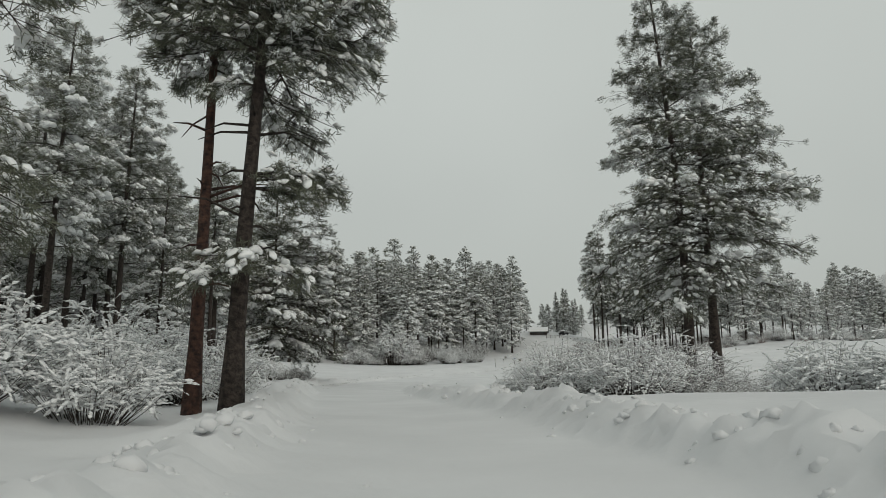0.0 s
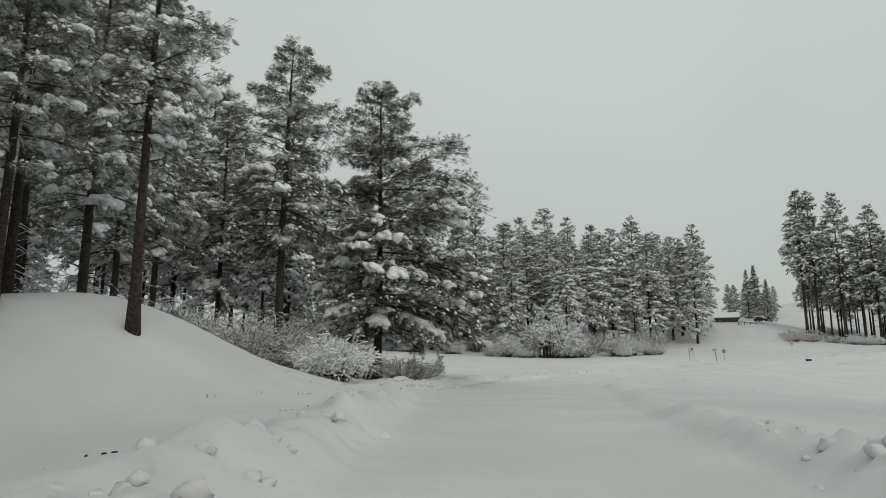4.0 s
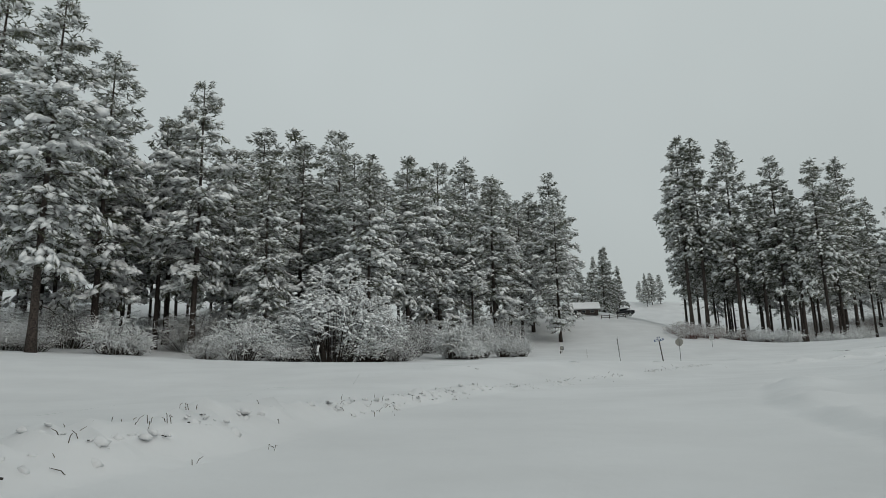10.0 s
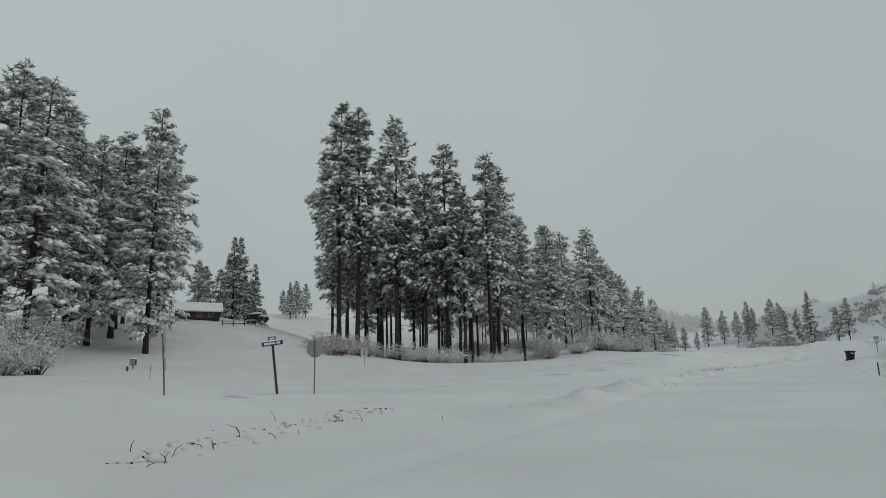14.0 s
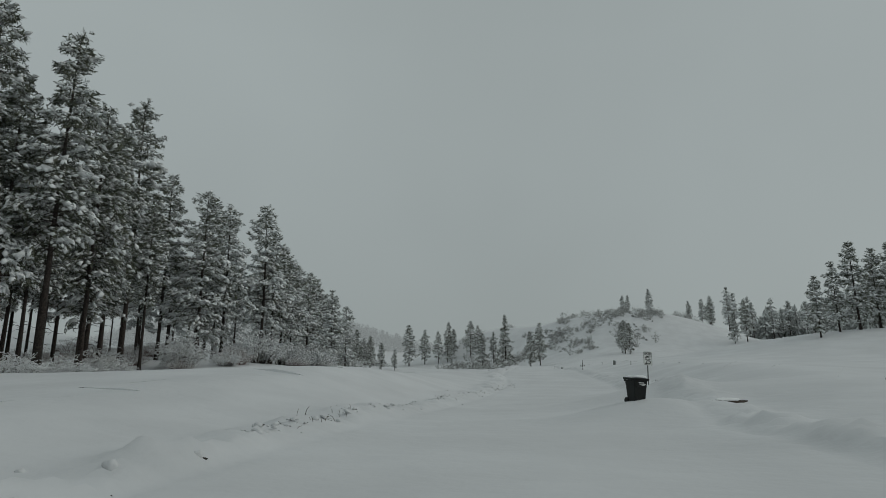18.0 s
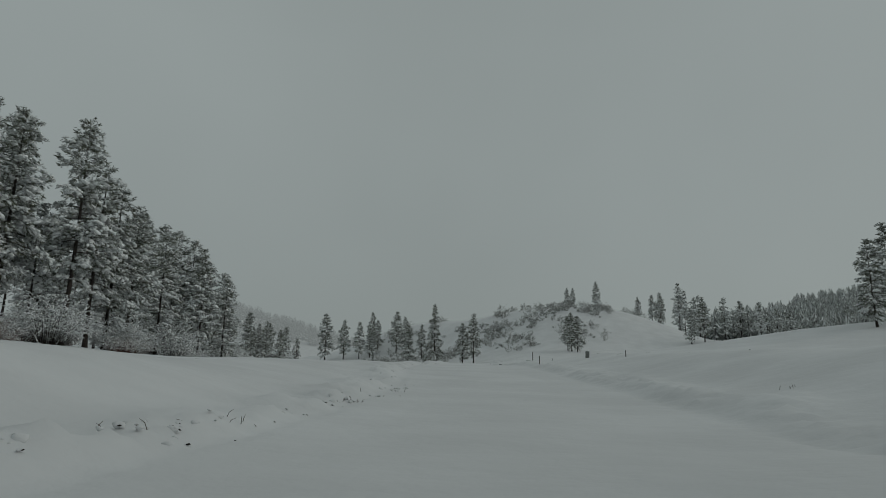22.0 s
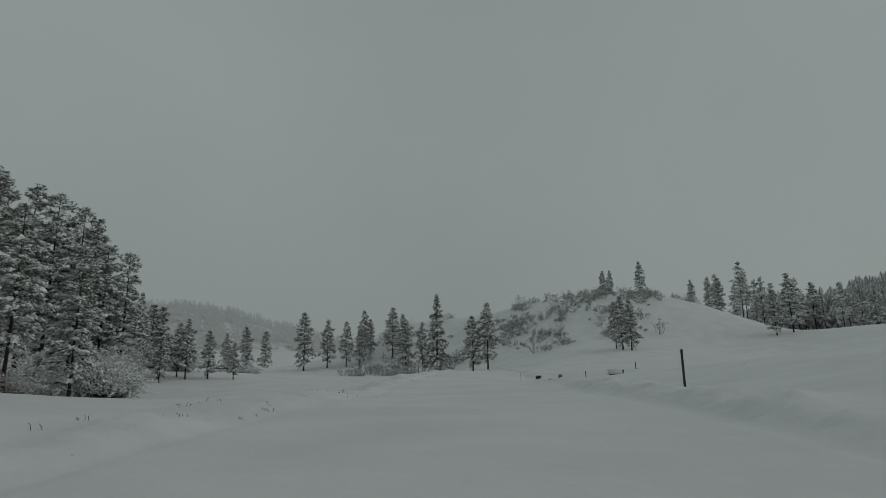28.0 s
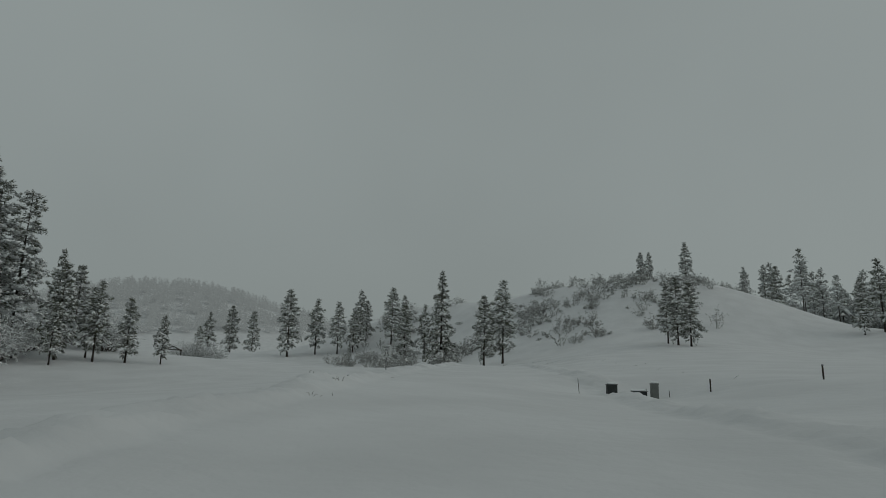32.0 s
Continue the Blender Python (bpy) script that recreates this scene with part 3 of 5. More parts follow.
# height, bare share, width, whorls, blades, tuft, load, load size, girth, seed
near_a = pine(22, 0.5, 3.6, 64, 22, 0.4, 0.45, 0.15, 0.23, 1, snags=12, sides=9, density=9.5, frost=0.1, heaps=10, heap_size=0.2, bark=RED_BARK)
near_b = pine(22, 0.42, 4.4, 66, 22, 0.4, 0.45, 0.15, 0.28, 2, lean=0.05, snags=12, sides=9, density=9.5, frost=0.12, heaps=16, heap_size=0.18,
              boughs=[(0.5, -0.25, 3.7, -0.1), (0.53, 0.2, 3.5, 0.0), (0.47, -0.6, 2.9, -0.2), (0.57, -0.1, 3.8, 0.05), (0.31, 0.1, 2.7, 0.1), (0.3, -0.35, 2.4, 0.0), (0.29, 0.45, 2.2, 0.0), (0.305, 0.0, 2.6, 0.05), (0.2, 2.9, 2.0, -0.05), (0.19, 0.2, 1.9, -0.1), (0.21, -1.2, 1.8, -0.1), (0.175, -2.2, 2.0, -0.15)])
near_c = pine(19, 0.24, 4.3, 60, 22, 0.46, 0.35, 0.15, 0.28, 7, snags=4, sides=9, density=4.6, frost=0.15, heaps=14, heap_size=0.26)
pair_a = pine(33, 0.27, 6.6, 84, 22, 0.58, 0.45, 0.2, 0.42, 3, lean=-0.02, snags=8, sides=9, density=4.8, frost=0.22, heaps=40, heap_size=0.34)
pair_b = pine(31, 0.34, 7.8, 72, 22, 0.58, 0.45, 0.2, 0.42, 4, snags=8, sides=9, density=4.8, frost=0.22, heaps=40, heap_size=0.34)
broad = pine(29.5, 0.15, 9.4, 120, 22, 0.46, 0.3, 0.16, 0.42, 5, sides=9, density=7.6, frost=0.16, heaps=170, heap_size=0.5, toward=2.62, pads=0.55,
             boughs=[(0.2, 0.5, 6.4, 0.05), (0.24, 1.0, 7.2, 0.0), (0.22, 1.6, 6.0, -0.05), (0.21, 2.4, 7.4, 0.0), (0.26, 2.9, 7.8, 0.05), (0.3, 0.7, 7.0, 0.1), (0.33, 1.4, 6.4, 0.1), (0.35, 2.2, 6.8, 0.1), (0.38, 3.1, 6.6, 0.15), (0.42, 0.9, 5.6, 0.2), (0.45, 1.9, 5.4, 0.2), (0.5, 2.7, 5.0, 0.25), (0.19, 3.3, 6.6, 0.0), (0.4, 0.2, 6.0, 0.15)])
fork = pine(29, 0.38, 6.8, 72, 22, 0.48, 0.4, 0.17, 0.4, 6, lean=0.02, snags=5, sides=9, density=6.6, frost=0.12, heaps=50, heap_size=0.4)
NEAR = [pine(30, b, w, 84, 22, 0.6, 0.5, 0.19, 0.34, 50 + i, snags=10, sides=9, density=3.8, frost=0.38, heaps=80, heap_size=0.36) for i, (b, w) in enumerate(((0.3, 5.4), (0.38, 5.0)))]
MID = [pine(30, b, w, 104, 8, 0.76, 0.6, 0.42, 0.34, 20 + i, snags=6, density=2.2, frost=0.44, heaps=140, heap_size=0.5) for i, (b, w) in enumerate(((0.24, 5.4), (0.18, 5.8), (0.28, 5.0), (0.12, 6.2)))]
# higher frost share here also paints in the mist over the back rows
BACK = [pine(28, b, w, 70, 5, 1.0, 0.6, 0.54, 0.3, 30 + i, snags=3, sides=4, density=1.4, frost=0.64, heaps=36, heap_size=0.6) for i, (b, w) in enumerate(((0.36, 4.4), (0.44, 4.0), (0.28, 4.8)))]
TALL = [pine(36, b, w, 110, 8, 0.85, 0.5, 0.42, 0.36, 40 + i, snags=10, density=2.2, frost=0.3, heaps=60, heap_size=0.45) for i, (b, w) in enumerate(((0.36, 5.0), (0.3, 5.2), (0.42, 4.6)))]
FIR = [pine(20, 0.05, 4.0, 120, 8, 0.72, 0.55, 0.34, 0.26, 60, fir=True, density=2.6, frost=0.28, heaps=30, heap_size=0.4), pine(16, 0.14, 3.3, 84, 8, 0.7, 0.6, 0.36, 0.22, 61, density=2.6, frost=0.3, heaps=26, heap_size=0.4),
       pine(16, 0.2, 3.1, 76, 8, 0.7, 0.6, 0.36, 0.2, 62, density=2.6, frost=0.3, heaps=22, heap_size=0.4)]

plant(near_c, -12.0, 12.6, 1.0, 30, "dark pine with boughs hanging low over the bank", "pine tree")
plant(near_a, -8.2, 19.8, 1.0, 0, "bare-trunked reddish pine close beside the ploughed road", "pine tree")
plant(near_b, -6.6, 18.5, 1.0, 0, "leaning dark pine trunk with a few dead snags", "pine tree")
plant(pair_a, 16.9, 48.4, 1.0, 0, "tall pine of a close pair beside the road", "pine tree", "pair of pines")
plant(pair_b, 19.8, 50.5, 1.0, 0, "broad-crowned pine of a close pair beside the road", "pine tree", "pair of pines")
plant(broad, -26.7, 98.7, 1.0, 200, "broad pine whose low boughs droop under heavy snow", "pine tree")
plant(fork, -31.6, 87.7, 1.0, 90, "dark pine with a thick trunk and crooked limbs", "pine tree")
PLACED = [(-11.2, 12.2), (-8.2, 19.8), (-6.6, 18.5), (16.9, 48.4), (19.8, 50.5), (-26.7, 98.7), (-31.6, 87.7)]


def put(kinds, x, y, high, group, label=PINE_LABEL, base=30.0, wide=1.0):
    PLACED.append((x, y))
    k = random.choice(kinds)
    return plant(k, x, y, high / base, None, label, "pine tree", group, 0.1, wide)


def fill(kinds, count, area, clear, low, high, group, label=PINE_LABEL, base=30.0, road=13.0, wide=1.0):
    """Scatters trees inside a polygon, each clear of the others and of the road."""
    xs, ys = [p[0] for p in area], [p[1] for p in area]
    made = tries = 0
    while made < count and tries < count * 60:
        tries += 1
        x, y = random.uniform(min(xs), max(xs)), random.uniform(min(ys), max(ys))
        inside = False
        for (x0, y0), (x1, y1) in zip(area, area[1:] + area[:1]):
            if (y0 > y) != (y1 > y) and x < (x1 - x0) * (y - y0) / (y1 - y0) + x0:
                inside = not inside
        if not inside or min((SEG[:, 0] - x) ** 2 + (SEG[:, 1] - y) ** 2) < road**2 or min((SIDE[:, 0] - x) ** 2 + (SIDE[:, 1] - y) ** 2) < 64:
            continue
        if any((x - a) ** 2 + (y - b) ** 2 < clear**2 for a, b in PLACED):
            continue
        put(kinds, x, y, random.uniform(low, high), group, label, base, wide)
        made += 1


# woods beside the start of the road
for x, y, h in ((-23, 38.3, 19), (-21.9, 42.3, 21), (-29.4, 46.1, 22), (-20.7, 55.8, 17), (-25.8, 48.3, 21), (-31.9, 49.8, 20), (-48, 102, 33), (-40, 92, 26), (-18.5, 29, 17), (-41, 84, 27), (-40.5, 79, 26), (-47, 95, 27), (-38, 73, 25), (-46, 72, 26), (-55, 85, 30), (-42, 110, 29), (-52, 115, 30), (-60, 100, 31), (-36, 66, 24), (-30, 64, 22)):
    put(NEAR if y < 90 else MID, x, y, h, "roadside woods")
fill(NEAR, 14, [(-19, 30), (-18, 42), (-24, 62), (-32, 62), (-36, 30)], 3.8, 14, 19, "roadside woods")
fill(BACK, 36, [(-26, 22), (-20, 36), (-22, 60), (-34, 84), (-36, 106), (-75, 125), (-75, 0)], 3.4, 15, 23, "roadside woods", base=28.0)
# woods behind the meadow
for x, y, h in ((-43.3, 179, 36), (-52, 184, 40), (-60, 190, 42), (-68, 190, 40), (-75, 192, 38), (-35, 200, 36), (-46, 198, 38), (-20.4, 240, 40), (-14, 252, 38), (6, 253, 38), (23.7, 250, 34), (20, 280, 30), (-30, 216, 34), (21.8, 239, 27), (-13, 202, 27), (-26, 200, 26), (16, 246, 28), (19.5, 252, 30), (26, 256, 25), (21, 260, 28), (13, 243, 27)):
    put(MID, x, y, h, "woods behind the meadow")
fill(MID, 24, [(-95, 188), (-60, 186), (-30, 203), (-10, 210), (8, 232), (24, 252), (14, 256), (-14, 226), (-40, 214), (-95, 206)], 4.4, 26, 34, "woods behind the meadow", wide=1.15)
fill(BACK, 70, [(-100, 190), (-60, 186), (-30, 205), (-10, 212), (8, 236), (25, 262), (30, 300), (-100, 290)], 3.6, 24, 36, "woods behind the meadow", base=28.0)
# the stand of tall pines beyond the junction
for x, y, h in ((54.7, 253.9, 44), (57.4, 252.5, 44), (63.4, 249.3, 44), (67.6, 246.7, 34), (70.6, 244.7, 40), (73.1, 243.0, 32), (76.7, 240.2, 38), (104.5, 270.8, 45), (92, 259, 36), (97, 264, 38), (87, 251, 36), (114.8, 276.2, 34), (133.6, 287.6, 35)):
    put(TALL, x, y, h, "stand of tall pines", "straight tall pine with a long bare trunk and snow-dusted crown", 36.0)
fill(TALL, 34, [(56, 257), (62, 249), (84, 244), (104, 262), (98, 290), (66, 284)], 2.8, 23, 33, "stand of tall pines", "straight tall pine with a long bare trunk and snow-dusted crown", 36.0)
for x, y, h in ((119, 271, 31), (126, 273, 30), (134.6, 272, 32), (140, 274.5, 27), (144.4, 276.5, 25), (150.4, 279.6, 24), (159.2, 283, 22), (172.7, 287.4, 22), (183.2, 291.4, 20), (198.6, 331, 34), (202, 329.3, 33), (205.8, 327, 31), (209.6, 324.3, 24), (212.7, 322, 23), (193.5, 334, 36), (207.7, 325.6, 29), (190, 328, 34), (185, 322, 32), (196, 338, 33)):
    put(MID, x, y, h, "edge of the tall stand")
fill(BACK, 26, [(108, 274), (120, 270), (150, 288), (215, 326), (225, 345), (170, 330), (112, 300)], 3.8, 18, 27, "edge of the tall stand", base=28.0)
# trees about the hill
for x, y, h, k in ((301.6, 302.5, 22, 0), (279, 276.4, 16, 2), (274, 278, 13, 1), (283, 244.6, 12, 1), (287, 247, 11, 2), (280, 242, 11, 1), (350, 265, 8, 1), (352, 263, 8, 2), (351.5, 253, 11, 2),
                   (377, 235, 12, 2), (380, 232, 13, 1), (372, 240, 9, 2), (331, 210, 16, 2), (327, 214, 12, 1), (345, 358, 15, 2), (340, 352, 13, 1), (333, 350, 13, 2), (314, 362, 20, 1), (322, 358, 17, 2),
                   (357, 431, 20, 1), (350, 436, 17, 2), (362, 424, 18, 1), (227, 336, 16, 0), (232, 338, 14, 1), (316, 322, 15, 1), (320, 318, 14, 2), (302, 330, 6, 0), (337.1, 340.2, 18, 1), (341, 338, 14, 2), (325.2, 352, 16, 2), (329, 349, 13, 1), (292, 375, 9, 1)):
    put([FIR[k]], x, y, h, "scattered trees by the hill", "snow-dusted conifer standing apart in open snow", (20, 16, 16)[k])
for x, y, h in ((214, 313, 13), (217.5, 310, 11), (221, 308, 9), (224.5, 305, 7), (219, 314, 10), (211, 309, 8)):
    put(FIR[1:], x, y, h, "edge of the tall stand", "small snowy pine at the end of the stand", 16.0)
for x, y, h in ((166, 176.6, 10), (174.7, 171, 15), (172, 174, 12), (180, 168, 14), (186, 165, 16), (191, 168, 13), (184, 160, 15), (178, 163, 16), (195, 160, 16)):
    put(FIR[1:], x, y, h, "trees above the bank", "snow-dusted pine on a rising bank", 16.0)
# trees beyond the side road
for x, y, h in ((45, 283, 15), (58, 332, 18), (62, 330, 14), (66, 336, 13), (88, 364, 10), (92, 366, 10), (84, 360, 9), (40, 290, 13), (50, 310, 16), (34, 300, 18), (50.5, 297, 18), (55, 300, 14), (44, 300, 14), (84, 348, 13), (88, 350, 12), (81, 345, 11)):
    put(FIR[:2], x, y, h, "trees by the far house", "snowy conifer beside the climbing side road", 18.0)

fill(BACK, 38, [(383, 240), (398, 196), (462, 150), (492, 200), (440, 236)], 3.6, 15, 23, "far wood's front", "snow-dusted conifer at the front of a far wood", 28.0)

# ---- shrubs ----
russet = shrub(2.4, 2.0, 90, 300, 0.06, 75, 0.018, RUSSET)
heavy = shrub(2.6, 2.6, 95, 6500, 0.066, 70, 0.014)
tallbush = shrub(3.4, 4.2, 110, 6500, 0.075, 71, 0.018)
brush = shrub(2.6, 2.8, 150, 1600, 0.042, 72, 0.012)
bare_brush = shrub(2.6, 2.4, 60, 120, 0.05, 74, 0.024)
tree_bush = shrub(5.6, 11, 130, 5000, 0.2, 73, 0.045)
for kind, x, y, s in ((heavy, -9.3, 16.2, 0.8), (heavy, -11.8, 14.5, 1.0), (heavy, -12, 22, 1.0), (tallbush, -11.5, 30.2, 0.85), (tallbush, -14.5, 27, 0.95), (heavy, -15, 33, 1.0), (heavy, -10.8, 24.5, 0.7),
                      (brush, -11.2, 25.5, 0.8), (brush, -12.6, 37, 0.8), (brush, 7, 41, 1.5), (brush, 10.5, 38, 1.65), (brush, 13.5, 41, 1.6), (brush, 9, 43, 1.6), (tallbush, 5.4, 36.5, 0.8), (tallbush, 8.5, 33, 0.8), (heavy, 4.5, 44.5, 0.8),
                      (heavy, 16.7, 29.9, 1.1), (heavy, 19, 27, 1.2), (brush, 12, 46, 1.2), (brush, 17, 45, 1.1), (brush, 21, 46, 1.2), (heavy, 24, 42, 1.3),
                      (bare_brush, -23.5, 97, 1.0), (bare_brush, -27.5, 96, 1.2), (bare_brush, -30.5, 93, 1.5), (bare_brush, -22.8, 101, 0.9), (bare_brush, -25.5, 102.5, 1.0), (heavy, -33, 91, 1.2), (heavy, -26.5, 86, 1.1), (brush, -36, 95, 1.5), (heavy, -21.8, 76, 1.05), (heavy, -20.6, 73, 0.85)):
    plant(kind, x, y, s, None, "leafless roadside shrub bent under fresh snow", "shrub", "roadside shrubs")
for x, y, s in ((-17, 195, 1.1), (-12.6, 197.5, 0.78), (-21.5, 199, 0.6), (-1.6, 203.5, 0.55), (2.2, 206.5, 0.42), (5.6, 208.5, 0.34), (9, 211.5, 0.3)):
    plant(tree_bush, x, y, s, None, "rounded deciduous bush whitened all over with snow", "shrub", "shrubs along the wood's edge")
for i in range(17):
    f = i / 16
    plant((heavy, brush, tallbush)[i % 3], -60 + 66 * f + random.uniform(-3, 3), 184 + 22 * f**2 + random.uniform(-2, 4), random.uniform(0.8, 1.3), None, "low snow-covered shrub at the wood's edge", "shrub", "shrubs along the wood's edge")
for i in range(30):
    f = i / 29
    plant((heavy, russet, tallbush)[i % 3], 66 + 160 * f + random.uniform(-3, 3), 250 + 10 * f + 70 * f**2 + random.uniform(-2, 6), random.uniform(0.9, 1.6), None, "snow-covered shrub below the tall pines", "shrub", "shrubs under the stand")
for kind, x, y, s in ((heavy, 190, 295, 2.4), (heavy, 186.5, 303.6, 2.2), (heavy, 193, 299, 2.0), (tallbush, 227.6, 323, 1.5), (heavy, 200, 309, 1.8), (heavy, 206, 314, 1.7), (brush, 265, 347, 2.0), (tallbush, 268, 345, 1.4)):
    plant(kind, x, y, s, None, "large rounded shrub white with snow", "shrub", "shrubs at the meadow's end")

for x, y, s in ((46, 237, 1.3), (48.5, 240.5, 1.5), (51, 238.5, 1.2), (47.5, 244, 1.4), (53, 243, 1.5), (57, 240, 1.2), (61, 238, 1.0), (66, 237.5, 1.1), (73, 236, 0.9), (79, 239, 1.0)):
    plant(russet if x < 58 else heavy, x, y, s, None, "reddish leafless brush dusted with snow before the pines" if x < 58 else "low snowy shrub before the pines", "shrub", "shrubs under the stand")


def hillside_brush():
    """Low brush all over the hillside, too much to count."""
    rng = np.random.default_rng(21)
    p = Pile()
    middles = [(340 + 54 * math.sqrt(q) * math.cos(a), 295 + 56 * math.sqrt(q) * math.sin(a)) for q, a in zip(rng.uniform(0, 1, 80), rng.uniform(0, 6.28, 80))]
    middles += [(290 + 70 * f + rng.uniform(-6, 6), 300 + 60 * f + rng.uniform(-10, 14)) for f in rng.uniform(0, 1, 16)]
    middles += [(330 + 60 * f + rng.uniform(-8, 8), 268 - 26 * f + rng.uniform(-8, 8)) for f in rng.uniform(0, 1, 12)]
    middles += [(300 + 48 * f + rng.normal(0, 8), 315 - 50 * f + rng.normal(0, 8)) for f in rng.uniform(0, 1, 26)]
    spots = [(x + rng.normal(0, 2.6), y + rng.normal(0, 2.6)) for x, y in middles for _ in range(int(rng.integers(1, 8)))]
    for x, y in spots:
        z, rad = ground(x, y) - 0.1, 0.6 + 1.9 * rng.random() ** 1.6
        high = rad * rng.uniform(1.1, 1.7)
        ends = []
        for k in range(10):
            a, q = rng.uniform(0, 6.28), math.sqrt(rng.uniform(0.02, 1))
            e = np.array([x + rad * q * math.cos(a), y + rad * q * math.sin(a), z + high * (1 - 0.5 * q * q) * rng.uniform(0.6, 1)])
            b0 = np.array([x + rad * 0.3 * q * math.cos(a), y + rad * 0.3 * q * math.sin(a), z - 0.2])
            mid = (b0 + e) / 2 + rng.normal(0, 0.15 * rad, 3)
            p.tube([b0, mid, e], [0.05, 0.035, 0.015], 3, 0)
            ends += [mid, e, e]
            for _ in range(2):
                tip = e + rng.normal(0, 0.22 * rad, 3)
                p.tube([(mid + e) / 2, tip], [0.03, 0.012], 3, 0)
                ends.append(tip)
        n = int(26 * rad)
        at = np.array(ends)[rng.integers(0, len(ends), n)] + rng.normal(0, 0.12 * rad, (n, 3))
        at[:, 2] = np.maximum(at[:, 2], z + 0.1)
        tv, tf = TUFTS[5][int(rng.integers(0, 3))]
        p.many(tv, tf, spun(n, rng, 0.4 * rng.uniform(0.7, 1.2, n)), at - (0, 0, 0.1), 0)
        pick = rng.uniform(0, 1, n) < 0.85
        tv, tf = CAPS[4][int(rng.integers(0, 4))]
        p.many(tv, tf, spun(int(pick.sum()), rng, rng.uniform(0.12, 0.26, int(pick.sum())), 0.6), at[pick], 1)
    return tagged(new("hillside_brush", p.mesh("hillside_brush", [GREY_TWIG, SNOW_LOAD])), "snow-dusted grey brush scattered over the open hillside", "brush", kind="stuff")


hillside_brush()


# ---- far woods: one mass each ----
def far_woods(name, label, spots, low, high, seed, tones, tiers=8, n=8, spread=1.0):
    rng = np.random.default_rng(seed)
    p = Pile()
    for x, y in spots:
        h = rng.uniform(low, high)
        z = ground(x, y) - 0.5
        w = h * rng.uniform(0.14, 0.2) * spread
        p.tube([(x, y, z), (x, y, z + h * 0.9)], [0.22, 0.05], 4, 1)
        for k in range(tiers):
            u = k / tiers
            a0 = rng.uniform(0, 6.28)
            zb = z + h * (0.2 + 0.76 * u)
            for q in range(n):
                rr = (w * (1 - u) ** 0.7 + 0.3) * rng.uniform(0.35, 1.3)
                a = a0 + 6.283 * q / n + rng.normal(0, 0.2)
                c, s = math.cos(a), math.sin(a)
                t = rr * 0.22
                drop = h * rng.uniform(0.02, 0.09)
                v = [(x, y, zb + h * 0.05), (x + c * rr - s * t, y + s * rr + c * t, zb - drop), (x + c * rr * 1.1, y + s * rr * 1.1, zb - drop * 1.3), (x + c * rr + s * t, y + s * rr - c * t, zb - drop)]
                p.add(v, [(0, 1, 2), (0, 2, 3)], 0 if rng.random() < 0.45 else 2)
    return tagged(new(name, p.mesh(name, tones)), label, "woods", kind="stuff")


spots = []
rng = np.random.default_rng(5)
while len(spots) < 620:
    x, y = rng.uniform(425, 640), rng.uniform(60, 260)
    if y < 235 - 0.25 * (x - 385) + rng.normal(0, 4) and y > 235 - 0.25 * (x - 385) - 120:
        spots.append((x, y))
spots += [(x, y) for x, y in zip(rng.uniform(470, 720, 520), rng.uniform(40, 235, 520))]
# these pale tones stand for haze as well as snow
far_woods("far_woods", "dense snow-dusted conifer woods on a distant slope, paled for haze", spots, 17, 25, 1, [FROST_NEEDLE, BARK, FAR_FROST_HAZE], 11, 9)
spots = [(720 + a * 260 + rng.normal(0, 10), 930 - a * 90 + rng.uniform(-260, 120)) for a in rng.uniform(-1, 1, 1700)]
far_woods("ridge_woods", "grey conifer forest on a far ridge, mist painted as a faint glow", spots, 13, 20, 2, [RIDGE_HAZE, RIDGE_HAZE, RIDGE_HAZE], 6, 6, 2.0)

# undergrowth among the trunks
for count, area, low, high, group in ((60, (-58, 12, -19, 112), 1.2, 2.0, "undergrowth in the roadside woods"), (44, (-90, 192, 10, 245), 1.2, 2.2, "undergrowth behind the meadow"), (34, (66, 262, 150, 300), 1.0, 1.8, "undergrowth in the tall stand")):
    made = 0
    while made < count:
        x, y = random.uniform(area[0], area[2]), random.uniform(area[1], area[3])
        if min((SEG[:, 0] - x) ** 2 + (SEG[:, 1] - y) ** 2) < (420 if area[1] == 12 else 150) or min((SIDE[:, 0] - x) ** 2 + (SIDE[:, 1] - y) ** 2) < 80 or (area[0] == -90 and y < 192 + 0.5 * (x + 40)):
            continue
        if area[0] == 66 and y < 264 - 0.1 * (x - 66) + max(0, x - 110) * 0.75:
            continue
        plant(russet if area[0] == 66 else brush, x, y, random.uniform(low, high), None, "leafless brown undergrowth dusted with snow", "shrub", group)
        made += 1

# ---- man-made things ----
STEEL = material("galvanised_steel", (0.2, 0.205, 0.2), 0.5, 0.25, 8, 0.1, 40, 0.005, metal=0.6)
SIGN_WHITE = material("sign_white", (0.78, 0.79, 0.78), 0.5, 0.08, 3, 0)
SIGN_BACK = material("sign_back", (0.3, 0.29, 0.26), 0.6, 0.15, 4, 0)
SIGN_BLUE = material("sign_blue", (0.03, 0.07, 0.2), 0.5, 0.2, 5, 0)
INK = material("sign_ink", (0.02, 0.02, 0.02), 0.6, 0.1, 5, 0)
RED = material("sign_red", (0.4, 0.05, 0.05), 0.6, 0.2, 5, 0)
POST_WOOD = material("weathered_post", (0.075, 0.06, 0.05), 0.9, 0.4, 5, 0.6, 25, 0.01)
BIN = material("bin_plastic", (0.012, 0.014, 0.014), 0.55, 0.3, 6, 0.15, 60, 0.003)
RUBBER = material("rubber", (0.02, 0.02, 0.02), 0.8, 0.2, 10, 0)
